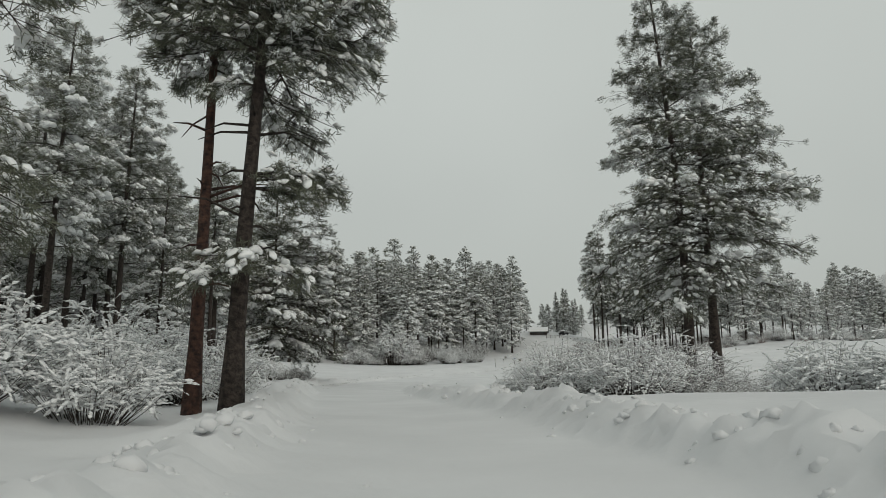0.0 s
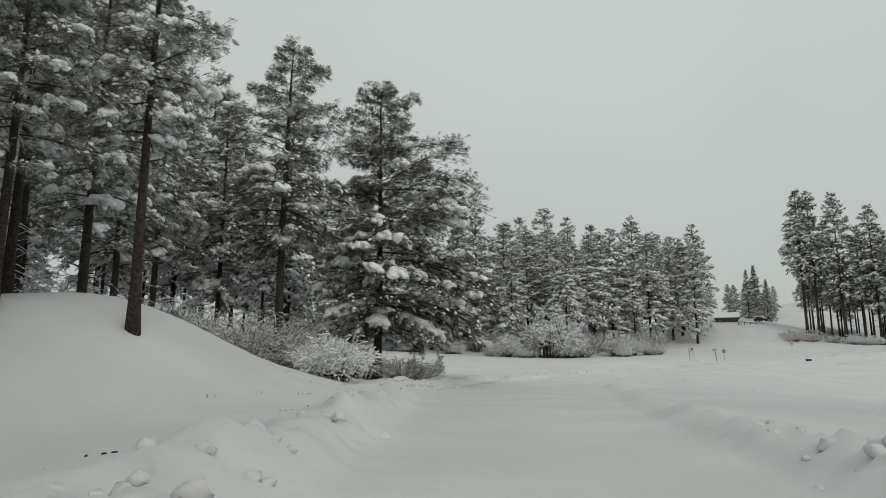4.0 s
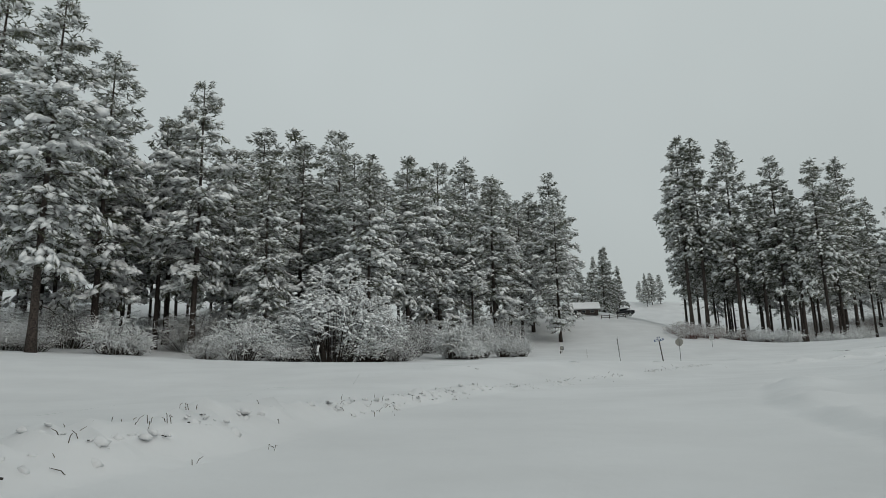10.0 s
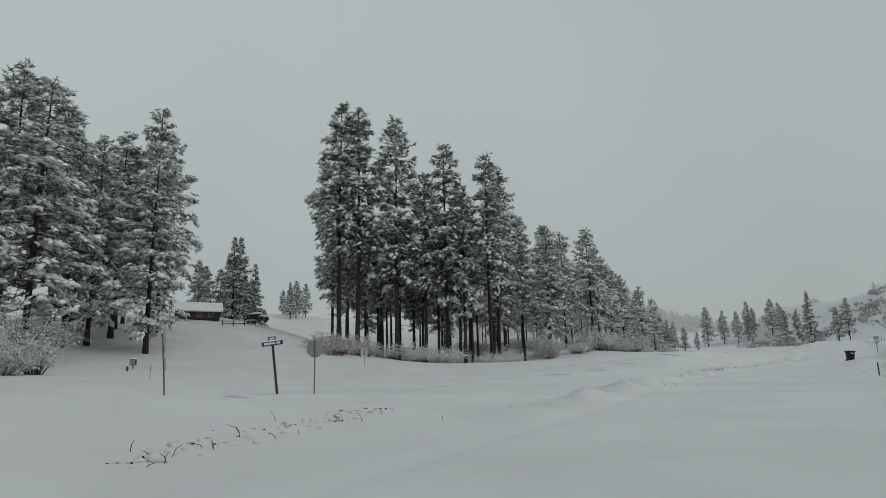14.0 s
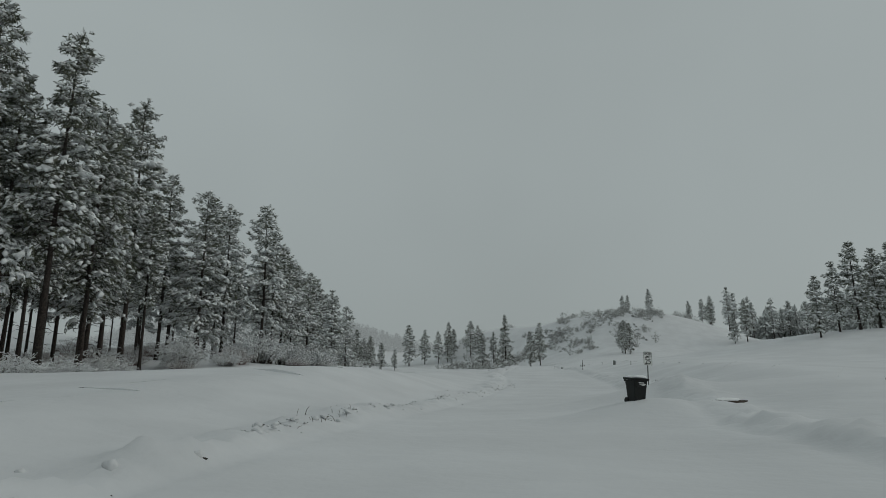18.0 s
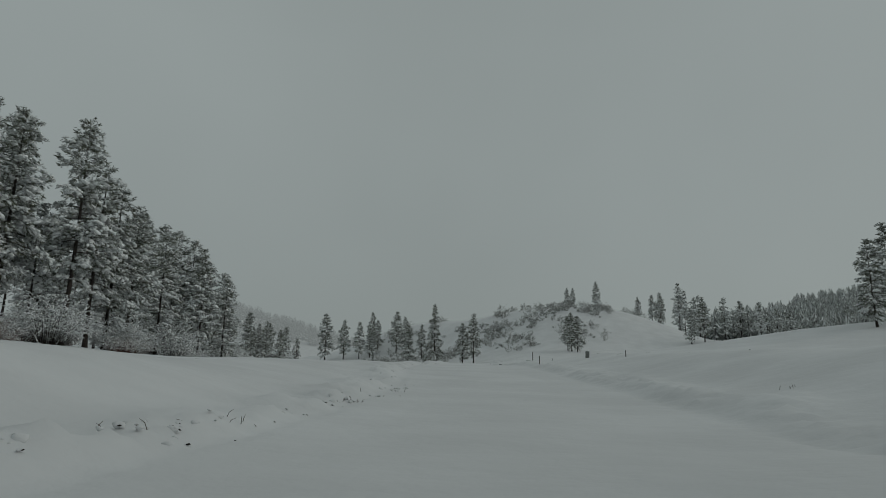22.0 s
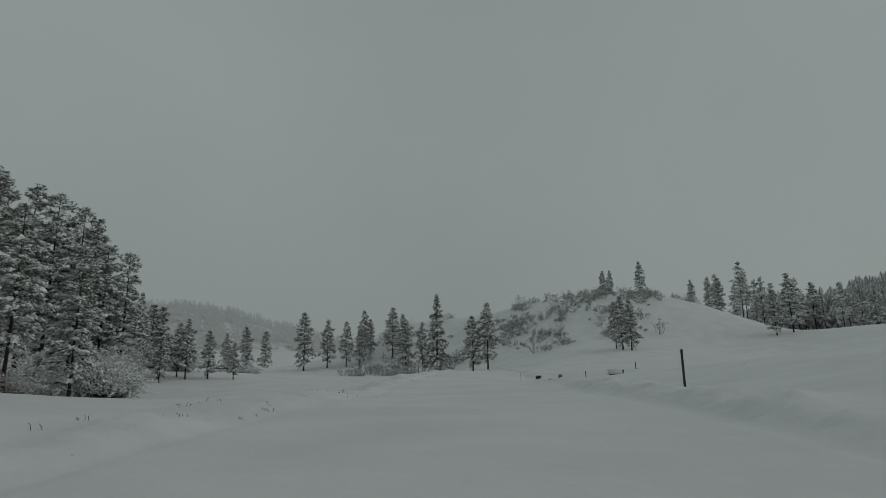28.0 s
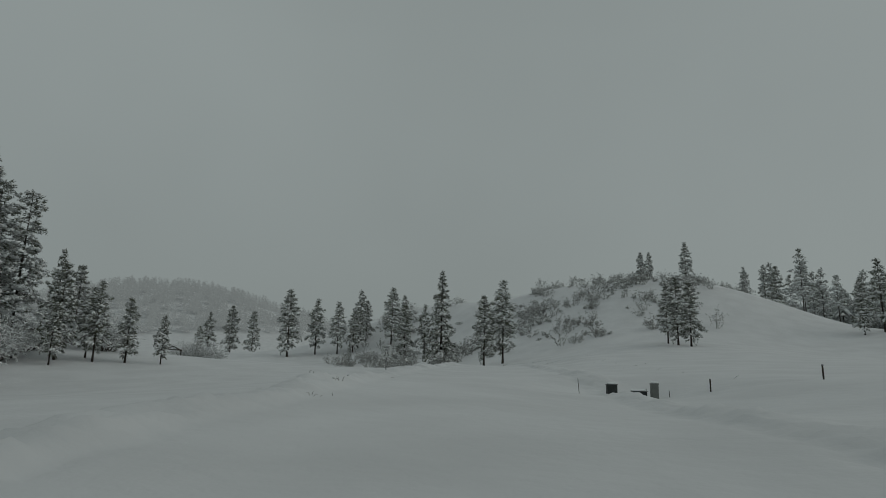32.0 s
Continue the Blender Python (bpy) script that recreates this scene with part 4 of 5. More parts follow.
DRAB = material("utility_drab", (0.14, 0.135, 0.1), 0.7, 0.3, 4, 0.2, 30, 0.005)
DARKBOX = material("dark_box", (0.05, 0.055, 0.055), 0.6, 0.3, 4, 0.1, 30, 0.005)
GREYBOX = material("grey_cabinet", (0.2, 0.21, 0.2), 0.6, 0.2, 4, 0.1, 30, 0.005)
SIDING = material("brown_siding", (0.055, 0.045, 0.04), 0.85, 0.3, 2, 0.3, 12, 0.02)
SHED_RED = material("faded_red_boards", (0.22, 0.075, 0.06), 0.85, 0.35, 2, 0.4, 10, 0.02)
GLASS_DARK = material("dark_pane", (0.02, 0.025, 0.03), 0.15, 0.1, 3, 0, spec=0.5)
CAR_PAINT = material("dark_car_paint", (0.03, 0.03, 0.035), 0.3, 0.2, 3, 0, spec=0.5)
STALK = material("dry_weed", (0.11, 0.085, 0.055), 0.9, 0.4, 6, 0, island=0.3)
ROCK = material("dark_rock", (0.05, 0.045, 0.04), 0.9, 0.5, 3, 0.8, 12, 0.04)


def box(sx, sy, sz, x=0.0, y=0.0, z=0.0, bevel=0.01, taper=1.0, turn=None):
    """A bevelled box that stands on z; taper narrows its foot."""
    bm = bmesh.new()
    bmesh.ops.create_cube(bm, size=1)
    for v in bm.verts:
        k = taper if v.co.z < 0 else 1.0
        v.co = Vector((v.co.x * sx * k, v.co.y * sy * k, (v.co.z + 0.5) * sz))
    if bevel:
        bmesh.ops.bevel(bm, geom=bm.edges[:], offset=bevel, segments=2, profile=0.5, affect="EDGES")
    bm.transform((turn or Matrix()) if not (x or y or z) else Matrix.Translation((x, y, z)) @ (turn or Matrix()))
    return bm


def rod(radius, length, sides=10, m=None, top=None):
    bm = bmesh.new()
    bmesh.ops.create_cone(bm, cap_ends=True, segments=sides, radius1=radius, radius2=top if top is not None else radius, depth=length)
    bm.transform((m or Matrix()) @ Matrix.Translation((0, 0, length / 2)))
    return bm


def plate(points, thick, m=None):
    """A flat plate from its outline in x and z, thick along y."""
    bm = bmesh.new()
    a = [bm.verts.new((x, -thick / 2, z)) for x, z in points]
    b = [bm.verts.new((x, thick / 2, z)) for x, z in points]
    n = len(points)
    bm.faces.new(a)
    bm.faces.new(b[::-1])
    for i in range(n):
        bm.faces.new((a[(i + 1) % n], a[i], b[i], b[(i + 1) % n]))
    bmesh.ops.recalc_face_normals(bm, faces=bm.faces[:])
    if m:
        bm.transform(m)
    return bm


def rounded(w, h, r=0.04, n=5):
    pts = []
    for cx, cz, a0 in ((w / 2 - r, h / 2 - r, 0), (-w / 2 + r, h / 2 - r, 90), (-w / 2 + r, -h / 2 + r, 180), (w / 2 - r, -h / 2 + r, 270)):
        pts += [(cx + r * math.cos(radians(a0 + 90 * i / n)), cz + r * math.sin(radians(a0 + 90 * i / n))) for i in range(n + 1)]
    return pts


def snow_pad(w, d, h, x=0.0, y=0.0, z=0.0, seed=0):
    """A rounded pad of snow that lies on a flat top."""
    rng = np.random.default_rng(seed)
    bm = bmesh.new()
    bmesh.ops.create_icosphere(bm, subdivisions=3, radius=1)
    for v in bm.verts:
        c = v.co
        sq = lambda t: math.copysign(abs(t) ** 0.55, t)
        bump = 1 + 0.12 * noise.noise(c * 2.2 + Vector((seed, 0, 0)))
        v.co = Vector((x + sq(c.x) * w / 2 * bump, y + sq(c.y) * d / 2 * bump, z + (max(c.z, -0.12) + 0.12) * h * bump))
    for f in bm.faces:
        f.smooth = True
    return bm


def lettering(text, size, parent, m, name="lettering", mat=None):
    cu = bpy.data.curves.new(name, "FONT")
    cu.body, cu.size, cu.align_x, cu.align_y, cu.extrude, cu.offset = text, size, "CENTER", "CENTER", 0.002, 0.004
    tmp = bpy.data.objects.new(name, cu)
    me = bpy.data.meshes.new_from_object(tmp)
    bpy.data.objects.remove(tmp)
    me.materials.clear()
    me.materials.append(mat or INK)
    ob = part(name, me, parent)
    ob.matrix_basis = m @ pose(0, 0, 0, 90, 0, 0)
    return ob


def stand(ob, x, y, turn=0.0, lean=0.0, lean_y=0.0, sink=0.0, z=None):
    ob.matrix_basis = pose(x, y, (ground(x, y) if z is None else z) - sink, 0, 0, turn) @ pose(0, 0, 0, lean_y, lean, 0)
    return ob


def bars(parent, mat, rows, y, m=None):
    """Unreadable lines of writing as plain bars: x, z, width, height each."""
    for x, z, w, h in rows:
        part("writing_bar", plate([(x - w / 2, z - h / 2), (x + w / 2, z - h / 2), (x + w / 2, z + h / 2), (x - w / 2, z + h / 2)], 0.004, Matrix.Translation((0, y, 0))), parent, "", mat)


def speed_sign(number, height, w=0.61, h=0.76):
    root = new("speed_limit_sign")
    part("post", rod(0.03, height - 0.05, 8), root, "thin steel post", STEEL)
    c = height - h / 2
    panel = part("panel", plate(rounded(w, h), 0.006, Matrix.Translation((0, -0.04, c))), root, "white reflective sign panel", SIGN_WHITE)
    for dx, dz, bw, bh in ((0, h / 2 - 0.03, w - 0.1, 0.014), (0, -h / 2 + 0.03, w - 0.1, 0.014), (w / 2 - 0.03, 0, 0.014, h - 0.1), (-w / 2 + 0.03, 0, 0.014, h - 0.1)):
        part("border_line", plate([(dx - bw / 2, dz - bh / 2), (dx + bw / 2, dz - bh / 2), (dx + bw / 2, dz + bh / 2), (dx - bw / 2, dz + bh / 2)], 0.004, Matrix.Translation((0, -0.045, c))), panel, "", INK)
    for text, dz, size in (("SPEED", 0.25, 0.17), ("LIMIT", 0.09, 0.17), (number, -0.17, 0.42)):
        lettering(text, size * w / 0.61, panel, Matrix.Translation((0, -0.046, c + dz * h / 0.76)))
    part("snow_rim", snow_pad(w * 0.8, 0.06, 0.05, 0, -0.03, height - 0.01, 3), root, "line of snow on the panel's edge", SNOW_LOAD)
    return tagged(root, "white speed limit " + number + " sign on a thin steel post in snow", "road sign")


stand(speed_sign("25", 1.75, 0.54, 0.68), 76.0, 180.2, -38, 2, sink=0.1)
stand(speed_sign("20", 1.9, 0.72, 0.9), 40.4, 216.8, -38, sink=0.1)
stand(speed_sign("25", 1.7, 0.62, 0.78), 196.6, 248.3, -60, sink=0.1)

# stop sign, seen from behind
stop = tagged(new("stop_sign"), "back of an octagonal stop sign on a steel post", "road sign")
oct_pts = [(0.39 * math.cos(radians(22.5 + 45 * i)), 0.39 * math.sin(radians(22.5 + 45 * i))) for i in range(8)]
part("post", rod(0.03, 2.5, 8), stop, "", STEEL)
part("panel", plate(oct_pts, 0.005, Matrix.Translation((0, 0.04, 2.05))), stop, "bare grey metal back of the octagon", SIGN_BACK)
part("face", plate(oct_pts, 0.004, Matrix.Translation((0, 0.047, 2.05))), stop, "red octagon face", RED)
for dz in (-0.2, 0.2):
    part("bolt", rod(0.012, 0.02, 8, Matrix.Translation((0, 0.03, 2.05 + dz)) @ pose(0, 0, 0, 90, 0, 0)), stop, "", STEEL)
stand(stop, 18.1, 178.2, -18, sink=0.1)

# street name sign with two blades
name_sign = tagged(new("street_name_sign"), "blue street name blades on a leaning dark post", "road sign")
part("post", box(0.1, 0.1, 2.35, bevel=0.01), name_sign, "dark square post", POST_WOOD)
blade = part("blade", plate(rounded(0.95, 0.2, 0.03), 0.01, Matrix.Translation((0, -0.06, 2.36))), name_sign, "long blue blade", SIGN_BLUE)
bars(blade, SIGN_WHITE, ((-0.12, 2.36, 0.5, 0.09), (0.27, 2.36, 0.16, 0.09)), -0.068)
blade2 = part("blade", plate(rounded(0.34, 0.17, 0.03), 0.01, Matrix.Translation((0, -0.03, 2.58))), name_sign, "short blue blade", SIGN_BLUE)
bars(blade2, SIGN_WHITE, ((0, 2.58, 0.22, 0.08),), -0.038)
part("snow_rim", snow_pad(0.8, 0.06, 0.05, 0, -0.06, 2.45, 5), name_sign, "snow along the blade's top", SNOW_LOAD)
stand(name_sign, 16.9, 179.5, -30, -7, sink=0.1)

# diamond warning sign with a plaque, seen nearly from its edge
warn = tagged(new("warning_sign"), "leaning diamond warning sign with a small plaque, seen edge-on", "road sign")
part("post", box(0.06, 0.06, 2.7, bevel=0.008), warn, "leaning steel post", STEEL)
part("panel", plate([(0, 0.53), (0.5, 0), (0, -0.53), (-0.5, 0)], 0.006, Matrix.Translation((0, -0.05, 2.45))), warn, "grey back of a diamond panel", SIGN_BACK)
part("plaque", plate(rounded(0.46, 0.46), 0.006, Matrix.Translation((0, -0.05, 1.55))), warn, "small square plaque", SIGN_BACK)
stand(warn, 11.6, 176.7, 72, 0, -5, sink=0.1)


# wheeled rubbish bin
def wheelie_bin():
    root = new("wheeled_rubbish_bin")
    body = part("body", box(0.66, 0.72, 0.92, 0, 0, 0.06, 0.03, 0.76), root, "black tapered plastic body", BIN)
    part("rim", box(0.74, 0.8, 0.07, 0, 0, 0.94, 0.02), root, "", BIN)
    part("recess", box(0.4, 0.03, 0.22, 0, -0.345, 0.66, 0.01), body, "", BIN)
    for x in (-0.16, 0.16):
        part("rib", box(0.05, 0.03, 0.6, x, -0.3, 0.12, 0.008, turn=pose(0, 0, 0, -7, 0, 0)), body, "", BIN)
    lid = part("lid", box(0.76, 0.86, 0.06, 0, 0.0, 0, 0.02, turn=pose(0, 0, 0, 5, 0, 0)), root, "", BIN)
    lid.matrix_basis = Matrix.Translation((0, 0, 1.02))
    part("handle", rod(0.018, 0.62, 8, Matrix.Translation((-0.31, 0.5, 1.06)) @ pose(0, 0, 0, 0, 90, 0)), root, "", BIN)
    for x in (-0.28, 0.28):
        part("handle_arm", box(0.04, 0.16, 0.05, x, 0.43, 1.02, 0.008), root, "", BIN)
        wheel = part("wheel", rod(0.13, 0.06, 16, Matrix.Translation((x - 0.03, 0.33, 0.13)) @ pose(0, 0, 0, 0, 90, 0)), root, "", RUBBER)
        part("hub", rod(0.05, 0.075, 10, Matrix.Translation((x - 0.038, 0.33, 0.13)) @ pose(0, 0, 0, 0, 90, 0)), wheel, "", BIN)
    bars(body, SIGN_WHITE, ((0.02, 0.86, 0.26, 0.03), (0.08, 0.805, 0.3, 0.035), (0.1, 0.755, 0.14, 0.022)), -0.365)
    bars(body, SIGN_WHITE, ((-0.02, 0.7, 0.07, 0.055), (0.1, 0.71, 0.12, 0.022), (0.1, 0.68, 0.1, 0.02)), -0.355)
    part("snow_on_lid", snow_pad(0.74, 0.84, 0.12, 0, 0, 1.07, 2), root, "thin pad of snow on the lid", SNOW_LOAD)
    return tagged(root, "black wheeled rubbish bin standing in a snow bank", "rubbish bin")


rubbish_bin = stand(wheelie_bin(), 65.1, 177.65, -40, 3, sink=0.12)
rubbish_bin.scale = (0.8, 0.8, 0.8)


def cabinet(name, w, d, h, mat, label, lid=True, snow=True):
    root = tagged(new(name), label, "utility box")
    body = part("body", box(w, d, h, bevel=min(w, d) * 0.06), root, "", mat)
    part("door_panel", box(w * 0.84, 0.012, h * 0.76, 0, -d / 2 - 0.004, h * 0.1, 0.004), body, "", mat)
    part("latch", box(0.03, 0.03, 0.06, w * 0.32, -d / 2 - 0.014, h * 0.5, 0.005), body, "", STEEL)
    if lid:
        part("lid", box(w * 1.08, d * 1.08, h * 0.08, 0, 0, h, 0.01), root, "", mat)
    if snow:
        part("snow_cap", snow_pad(w * 1.05, d * 1.05, 0.1, 0, 0, h * (1.08 if lid else 1.0), int(w * 100)), root, "pad of snow on top", SNOW_LOAD)
    return root


stand(cabinet("utility_pedestal", 0.22, 0.2, 0.45, DRAB, "small drab utility pedestal standing in snow"), 51.6, 169.2, -60, sink=0.1)
stand(cabinet("utility_pedestal", 0.4, 0.36, 0.72, DRAB, "wide drab utility pedestal standing in snow"), 58.6, 169.6, -55, 3, sink=0.1)
stand(cabinet("transformer_box", 0.72, 0.7, 0.66, DARKBOX, "dark grey ground transformer box half in snow"), 27.6, 158.2, -35, sink=0.05)
stand(cabinet("utility_pedestal", 0.36, 0.3, 0.85, GREYBOX, "upright grey electric cabinet beside the boxes"), 196.3, 231.4, -60, sink=0.1)
stand(cabinet("storage_box", 0.5, 0.5, 0.5, DARKBOX, "dark square box with snow on it by the road"), 194.7, 233.2, -65, sink=0.08)
stand(cabinet("storage_box", 0.8, 0.5, 0.42, DARKBOX, "long dark box with snow on it by the road"), 196.2, 232.2, -65, sink=0.08)


stand(cabinet("utility_pedestal", 0.34, 0.16, 0.66, GREYBOX, "flat grey utility pedestal alone on the slope", False), 140.9, 202.9, -60, 2, sink=0.05)


def mailbox():
    root = tagged(new("mailbox"), "dark box on a short post beside the side road", "mailbox")
    part("post", box(0.1, 0.1, 0.7, bevel=0.01), root, "", POST_WOOD)
    body = part("body", box(0.55, 0.7, 0.6, 0, 0, 0.5, 0.06), root, "", DARKBOX)
    part("door", box(0.48, 0.02, 0.5, 0, -0.36, 0.55, 0.02), body, "", SIGN_BACK)
    part("snow_cap", snow_pad(0.58, 0.72, 0.12, 0, 0, 1.1, 9), root, "pad of snow on top", SNOW_LOAD)
    return root


stand(mailbox(), 18.1, 224.1, -20, sink=0.1)


def stake(x, y, h, r, mat, label, lean=0.0, cap_snow=False):
    root = tagged(new("marker_post"), label, "post", "marker posts")
    part("shaft", rod(r, h, 8), root, "", mat)
    part("tip", rod(r * 1.25, 0.06, 8, Matrix.Translation((0, 0, h - 0.03))), root, "", STEEL if mat is not STEEL else SIGN_WHITE)
    if cap_snow:
        part("snow_cap", snow_pad(r * 3, r * 3, 0.08, 0, 0, h + 0.02, 4), root, "tuft of snow on the tip", SNOW_LOAD)
    stand(root, x, y, random.uniform(0, 90), lean, sink=0.15)


for x, y, h, r, mat, label, lean in ((155.6, 213.4, 1.5, 0.045, POST_WOOD, "stout brown wooden post in the snow", 0), (51.4, 168.8, 2.4, 0.012, SIGN_WHITE, "tall thin white marker rod", 1),
                                    (44.2, 166.6, 0.8, 0.03, POST_WOOD, "short dark stake in the snow", 0), (43.2, 165.6, 0.45, 0.04, POST_WOOD, "short dark stake in the snow", 8),
                                    (195.8, 228.6, 0.75, 0.035, POST_WOOD, "short wooden stake in the snow", 0), (196.1, 223.7, 0.8, 0.04, POST_WOOD, "dark wooden post on the slope", 0),
                                    (192.5, 234.2, 0.9, 0.014, POST_WOOD, "thin leaning marker rod", 8), (134.8, 205.6, 1.0, 0.035, POST_WOOD, "thin wooden fence post", 0),
                                    (129.5, 197.0, 0.6, 0.03, POST_WOOD, "thin wooden fence post", 0),
                                    (196.7, 231.9, 0.6, 0.02, STEEL, "thin steel stake beside the boxes", 0), (196.6, 230.7, 0.5, 0.02, STEEL, "thin steel stake beside the boxes", 3),
                                    (17.2, 221.5, 0.6, 0.09, POST_WOOD, "short stub post beside the side road", 0), (15.5, 201.0, 1.2, 0.015, STALK, "thin leaning rod in the snow", 5)):
    stake(x, y, h, r, mat, label, lean, r > 0.042)


# house above the side road
def house():
    root = tagged(new("house"), "low brown house under a thick snow roof", "house")
    w, d, h = 9.0, 7.0, 1.7
    for name, bm in (("wall", box(w, 0.25, h, 0, -d / 2, 0, 0.02)), ("wall", box(w, 0.25, h, 0, d / 2, 0, 0.02)), ("wall", box(0.25, d - 0.25, h, -w / 2 + 0.12, 0, 0, 0.02)), ("wall", box(0.25, d - 0.25, h, w / 2 - 0.12, 0, 0, 0.02))):
        part(name, bm, root, "", SIDING)
    for s in (-1, 1):
        part("roof_slope", box(w + 1.4, d / 2 + 1.0, 0.2, 0, s * (d / 4 + 0.2), h + 1.0, 0.03, turn=pose(0, 0, 0, -s * 32, 0, 0)), root, "dark roof slope", DARKBOX)
        part("roof_snow", box(w + 1.5, d / 2 + 1.1, 0.42, 0, s * (d / 4 + 0.25), h + 1.2, 0.14, turn=pose(0, 0, 0, -s * 32, 0, 0)), root, "thick smooth snow on the roof", SNOW_LOAD)
        part("gable", plate([(-d / 2, 0), (d / 2, 0), (0, 2.3)], 0.2, Matrix.Translation((s * (w / 2 - 0.1), 0, h)) @ pose(0, 0, 0, 0, 0, 90)), root, "", SIDING)
    for x in (-2.8, 0.0, 2.6):
        win = part("window", box(1.3, 0.12, 0.9, x, -d / 2 - 0.1, 0.6, 0.02), root, "", SIGN_BACK)
        part("pane", box(1.1, 0.04, 0.7, x, -d / 2 - 0.165, 0.7, 0.004), win, "dark glass pane", GLASS_DARK)
    for s in (-1, 1):
        part("porch_post", box(0.14, 0.14, 1.6, s * 3.9, -d / 2 - 0.9, 0, 0.01), root, "", POST_WOOD)
    return root


stand(house(), 35.6, 270.5, -12, z=18.1).scale = (0.74, 0.74, 0.74)


def parked_car():
    root = tagged(new("parked_car"), "dark parked car buried under a cap of snow", "car")
    body = part("body", box(4.3, 1.75, 0.62, 0, 0, 0.35, 0.12), root, "", CAR_PAINT)
    cabin = part("cabin", box(2.3, 1.55, 0.55, -0.1, 0, 0.95, 0.14), root, "", CAR_PAINT)
    for s in (-1, 1):
        part("side_window", box(1.8, 0.02, 0.34, -0.1, s * 0.775, 1.05, 0.005), cabin, "", GLASS_DARK)
        part("headlight", box(0.06, 0.32, 0.16, 2.13, s * 0.62, 0.66, 0.02), body, "", SIGN_WHITE)
    for x in (-1.35, 1.35):
        for s in (-1, 1):
            wheel = part("wheel", rod(0.33, 0.22, 16, Matrix.Translation((x, s * 0.78 + 0.11, 0.33)) @ pose(0, 0, 0, 90, 0, 0)), root, "", RUBBER)
            part("rim", rod(0.2, 0.24, 12, Matrix.Translation((x, s * 0.78 + 0.12, 0.33)) @ pose(0, 0, 0, 90, 0, 0)), wheel, "", STEEL)
    part("roof_snow", snow_pad(2.4, 1.6, 0.4, -0.1, 0, 1.46, 8), root, "thick snow on the roof", SNOW_LOAD)
    part("bonnet_snow", snow_pad(1.2, 1.6, 0.25, 1.5, 0, 0.94, 9), root, "snow on the bonnet", SNOW_LOAD)
    return root


stand(parked_car(), 45.3, 268.5, -60, z=18.0)

# log rail fence by the house, a shed and a timber frame further on
fence = tagged(new("rail_fence"), "snow-capped rail fence in front of the house", "fence")
for i in range(4):
    part("post", box(0.14, 0.14, 1.1, i * 1.8, 0, 0, 0.02), fence, "", POST_WOOD)
    if i:
        for z in (0.4, 0.85):
            part("rail", rod(0.06, 1.8, 8, Matrix.Translation(((i - 1) * 1.8, -0.1, z)) @ pose(0, 0, 0, 0, 90, 0)), fence, "", POST_WOOD)
        part("snow_strip", snow_pad(1.8, 0.16, 0.1, (i - 0.5) * 1.8, -0.1, 0.9, i), fence, "snow along the rail", SNOW_LOAD)
stand(fence, 37.5, 262.5, -30, sink=0.15)
shed = tagged(new("shed"), "small faded red board shed among the pines", "shed")
for name, bm in (("wall", box(3.6, 0.15, 2.3, 0, -1.4, 0, 0.01)), ("wall", box(3.6, 0.15, 2.3, 0, 1.4, 0, 0.01)), ("wall", box(0.15, 2.65, 2.3, -1.72, 0, 0, 0.01)), ("wall", box(0.15, 2.65, 2.3, 1.72, 0, 0, 0.01))):
    part(name, bm, shed, "", SHED_RED)
part("door", box(0.9, 0.06, 1.9, 0.5, -1.5, 0.05, 0.01), shed, "", SHED_RED)
for s in (-1, 1):
    part("roof_slope", box(4.2, 1.85, 0.3, 0, s * 0.8, 2.45, 0.08, turn=pose(0, 0, 0, -s * 25, 0, 0)), shed, "roof slope under snow", SNOW_LOAD)
stand(shed, 206.5, 318, -40, sink=0.2)
gate = tagged(new("timber_frame"), "bare gabled timber frame standing in the snow", "timber frame")
for s in (-1, 1):
    part("upright", box(0.2, 0.2, 2.0, s * 1.6, 0, 0, 0.02), gate, "", POST_WOOD)
    part("rafter", box(2.0, 0.18, 0.18, s * 0.82, 0, 2.2, 0.02, turn=pose(0, 0, 0, 0, s * 28, 0)), gate, "", POST_WOOD)
part("beam", box(3.4, 0.18, 0.18, 0, 0.2, 1.95, 0.02), gate, "", POST_WOOD)
stand(gate, 255, 340, -45, sink=0.1)

# plank lying in the snow, rocks, sapling
plank = tagged(new("plank"), "dark plank half covered with snow", "plank")
part("board", box(1.9, 0.22, 0.12, bevel=0.01), plank, "", POST_WOOD)
part("snow_strip", snow_pad(1.5, 0.24, 0.1, -0.15, 0, 0.1, 6), plank, "snow along the board", SNOW_LOAD)
stand(plank, 69.7, 175.4, -25, sink=0.02)


def rock(x, y, size, seed):
    root = tagged(new("rock"), "dark roadside rock with a cap of snow", "rock", "roadside rocks")
    bm = bmesh.new()
    bmesh.ops.create_icosphere(bm, subdivisions=2, radius=size)
    for v in bm.verts:
        v.co *= 1 + 0.35 * noise.noise(v.co * (1.6 / size) + Vector((seed, seed, 0)))
        v.co.z *= 0.6
    part("stone", bm, root, "", ROCK)
    part("snow_cap", snow_pad(size * 2.3, size * 1.8, size * 0.8, -size * 0.25, 0, size * 0.1, seed), root, "", SNOW_LOAD)
    stand(root, x, y, seed * 40, z=ground(x, y) - size * 0.02)


def beside(y_or_s, side, off):
    """A place beside the road: share of its length, side and way out from the middle."""
    i = min(len(SEG) - 2, max(1, int(y_or_s * (len(SEG) - 1))))
    d = SEG[i + 1, :2] - SEG[i - 1, :2]
    d /= np.linalg.norm(d)
    return float(SEG[i, 0] - d[1] * off * side), float(SEG[i, 1] + d[0] * off * side)


rr = random.Random(3)
rock(-18.2, 116.7, 0.28, 1)


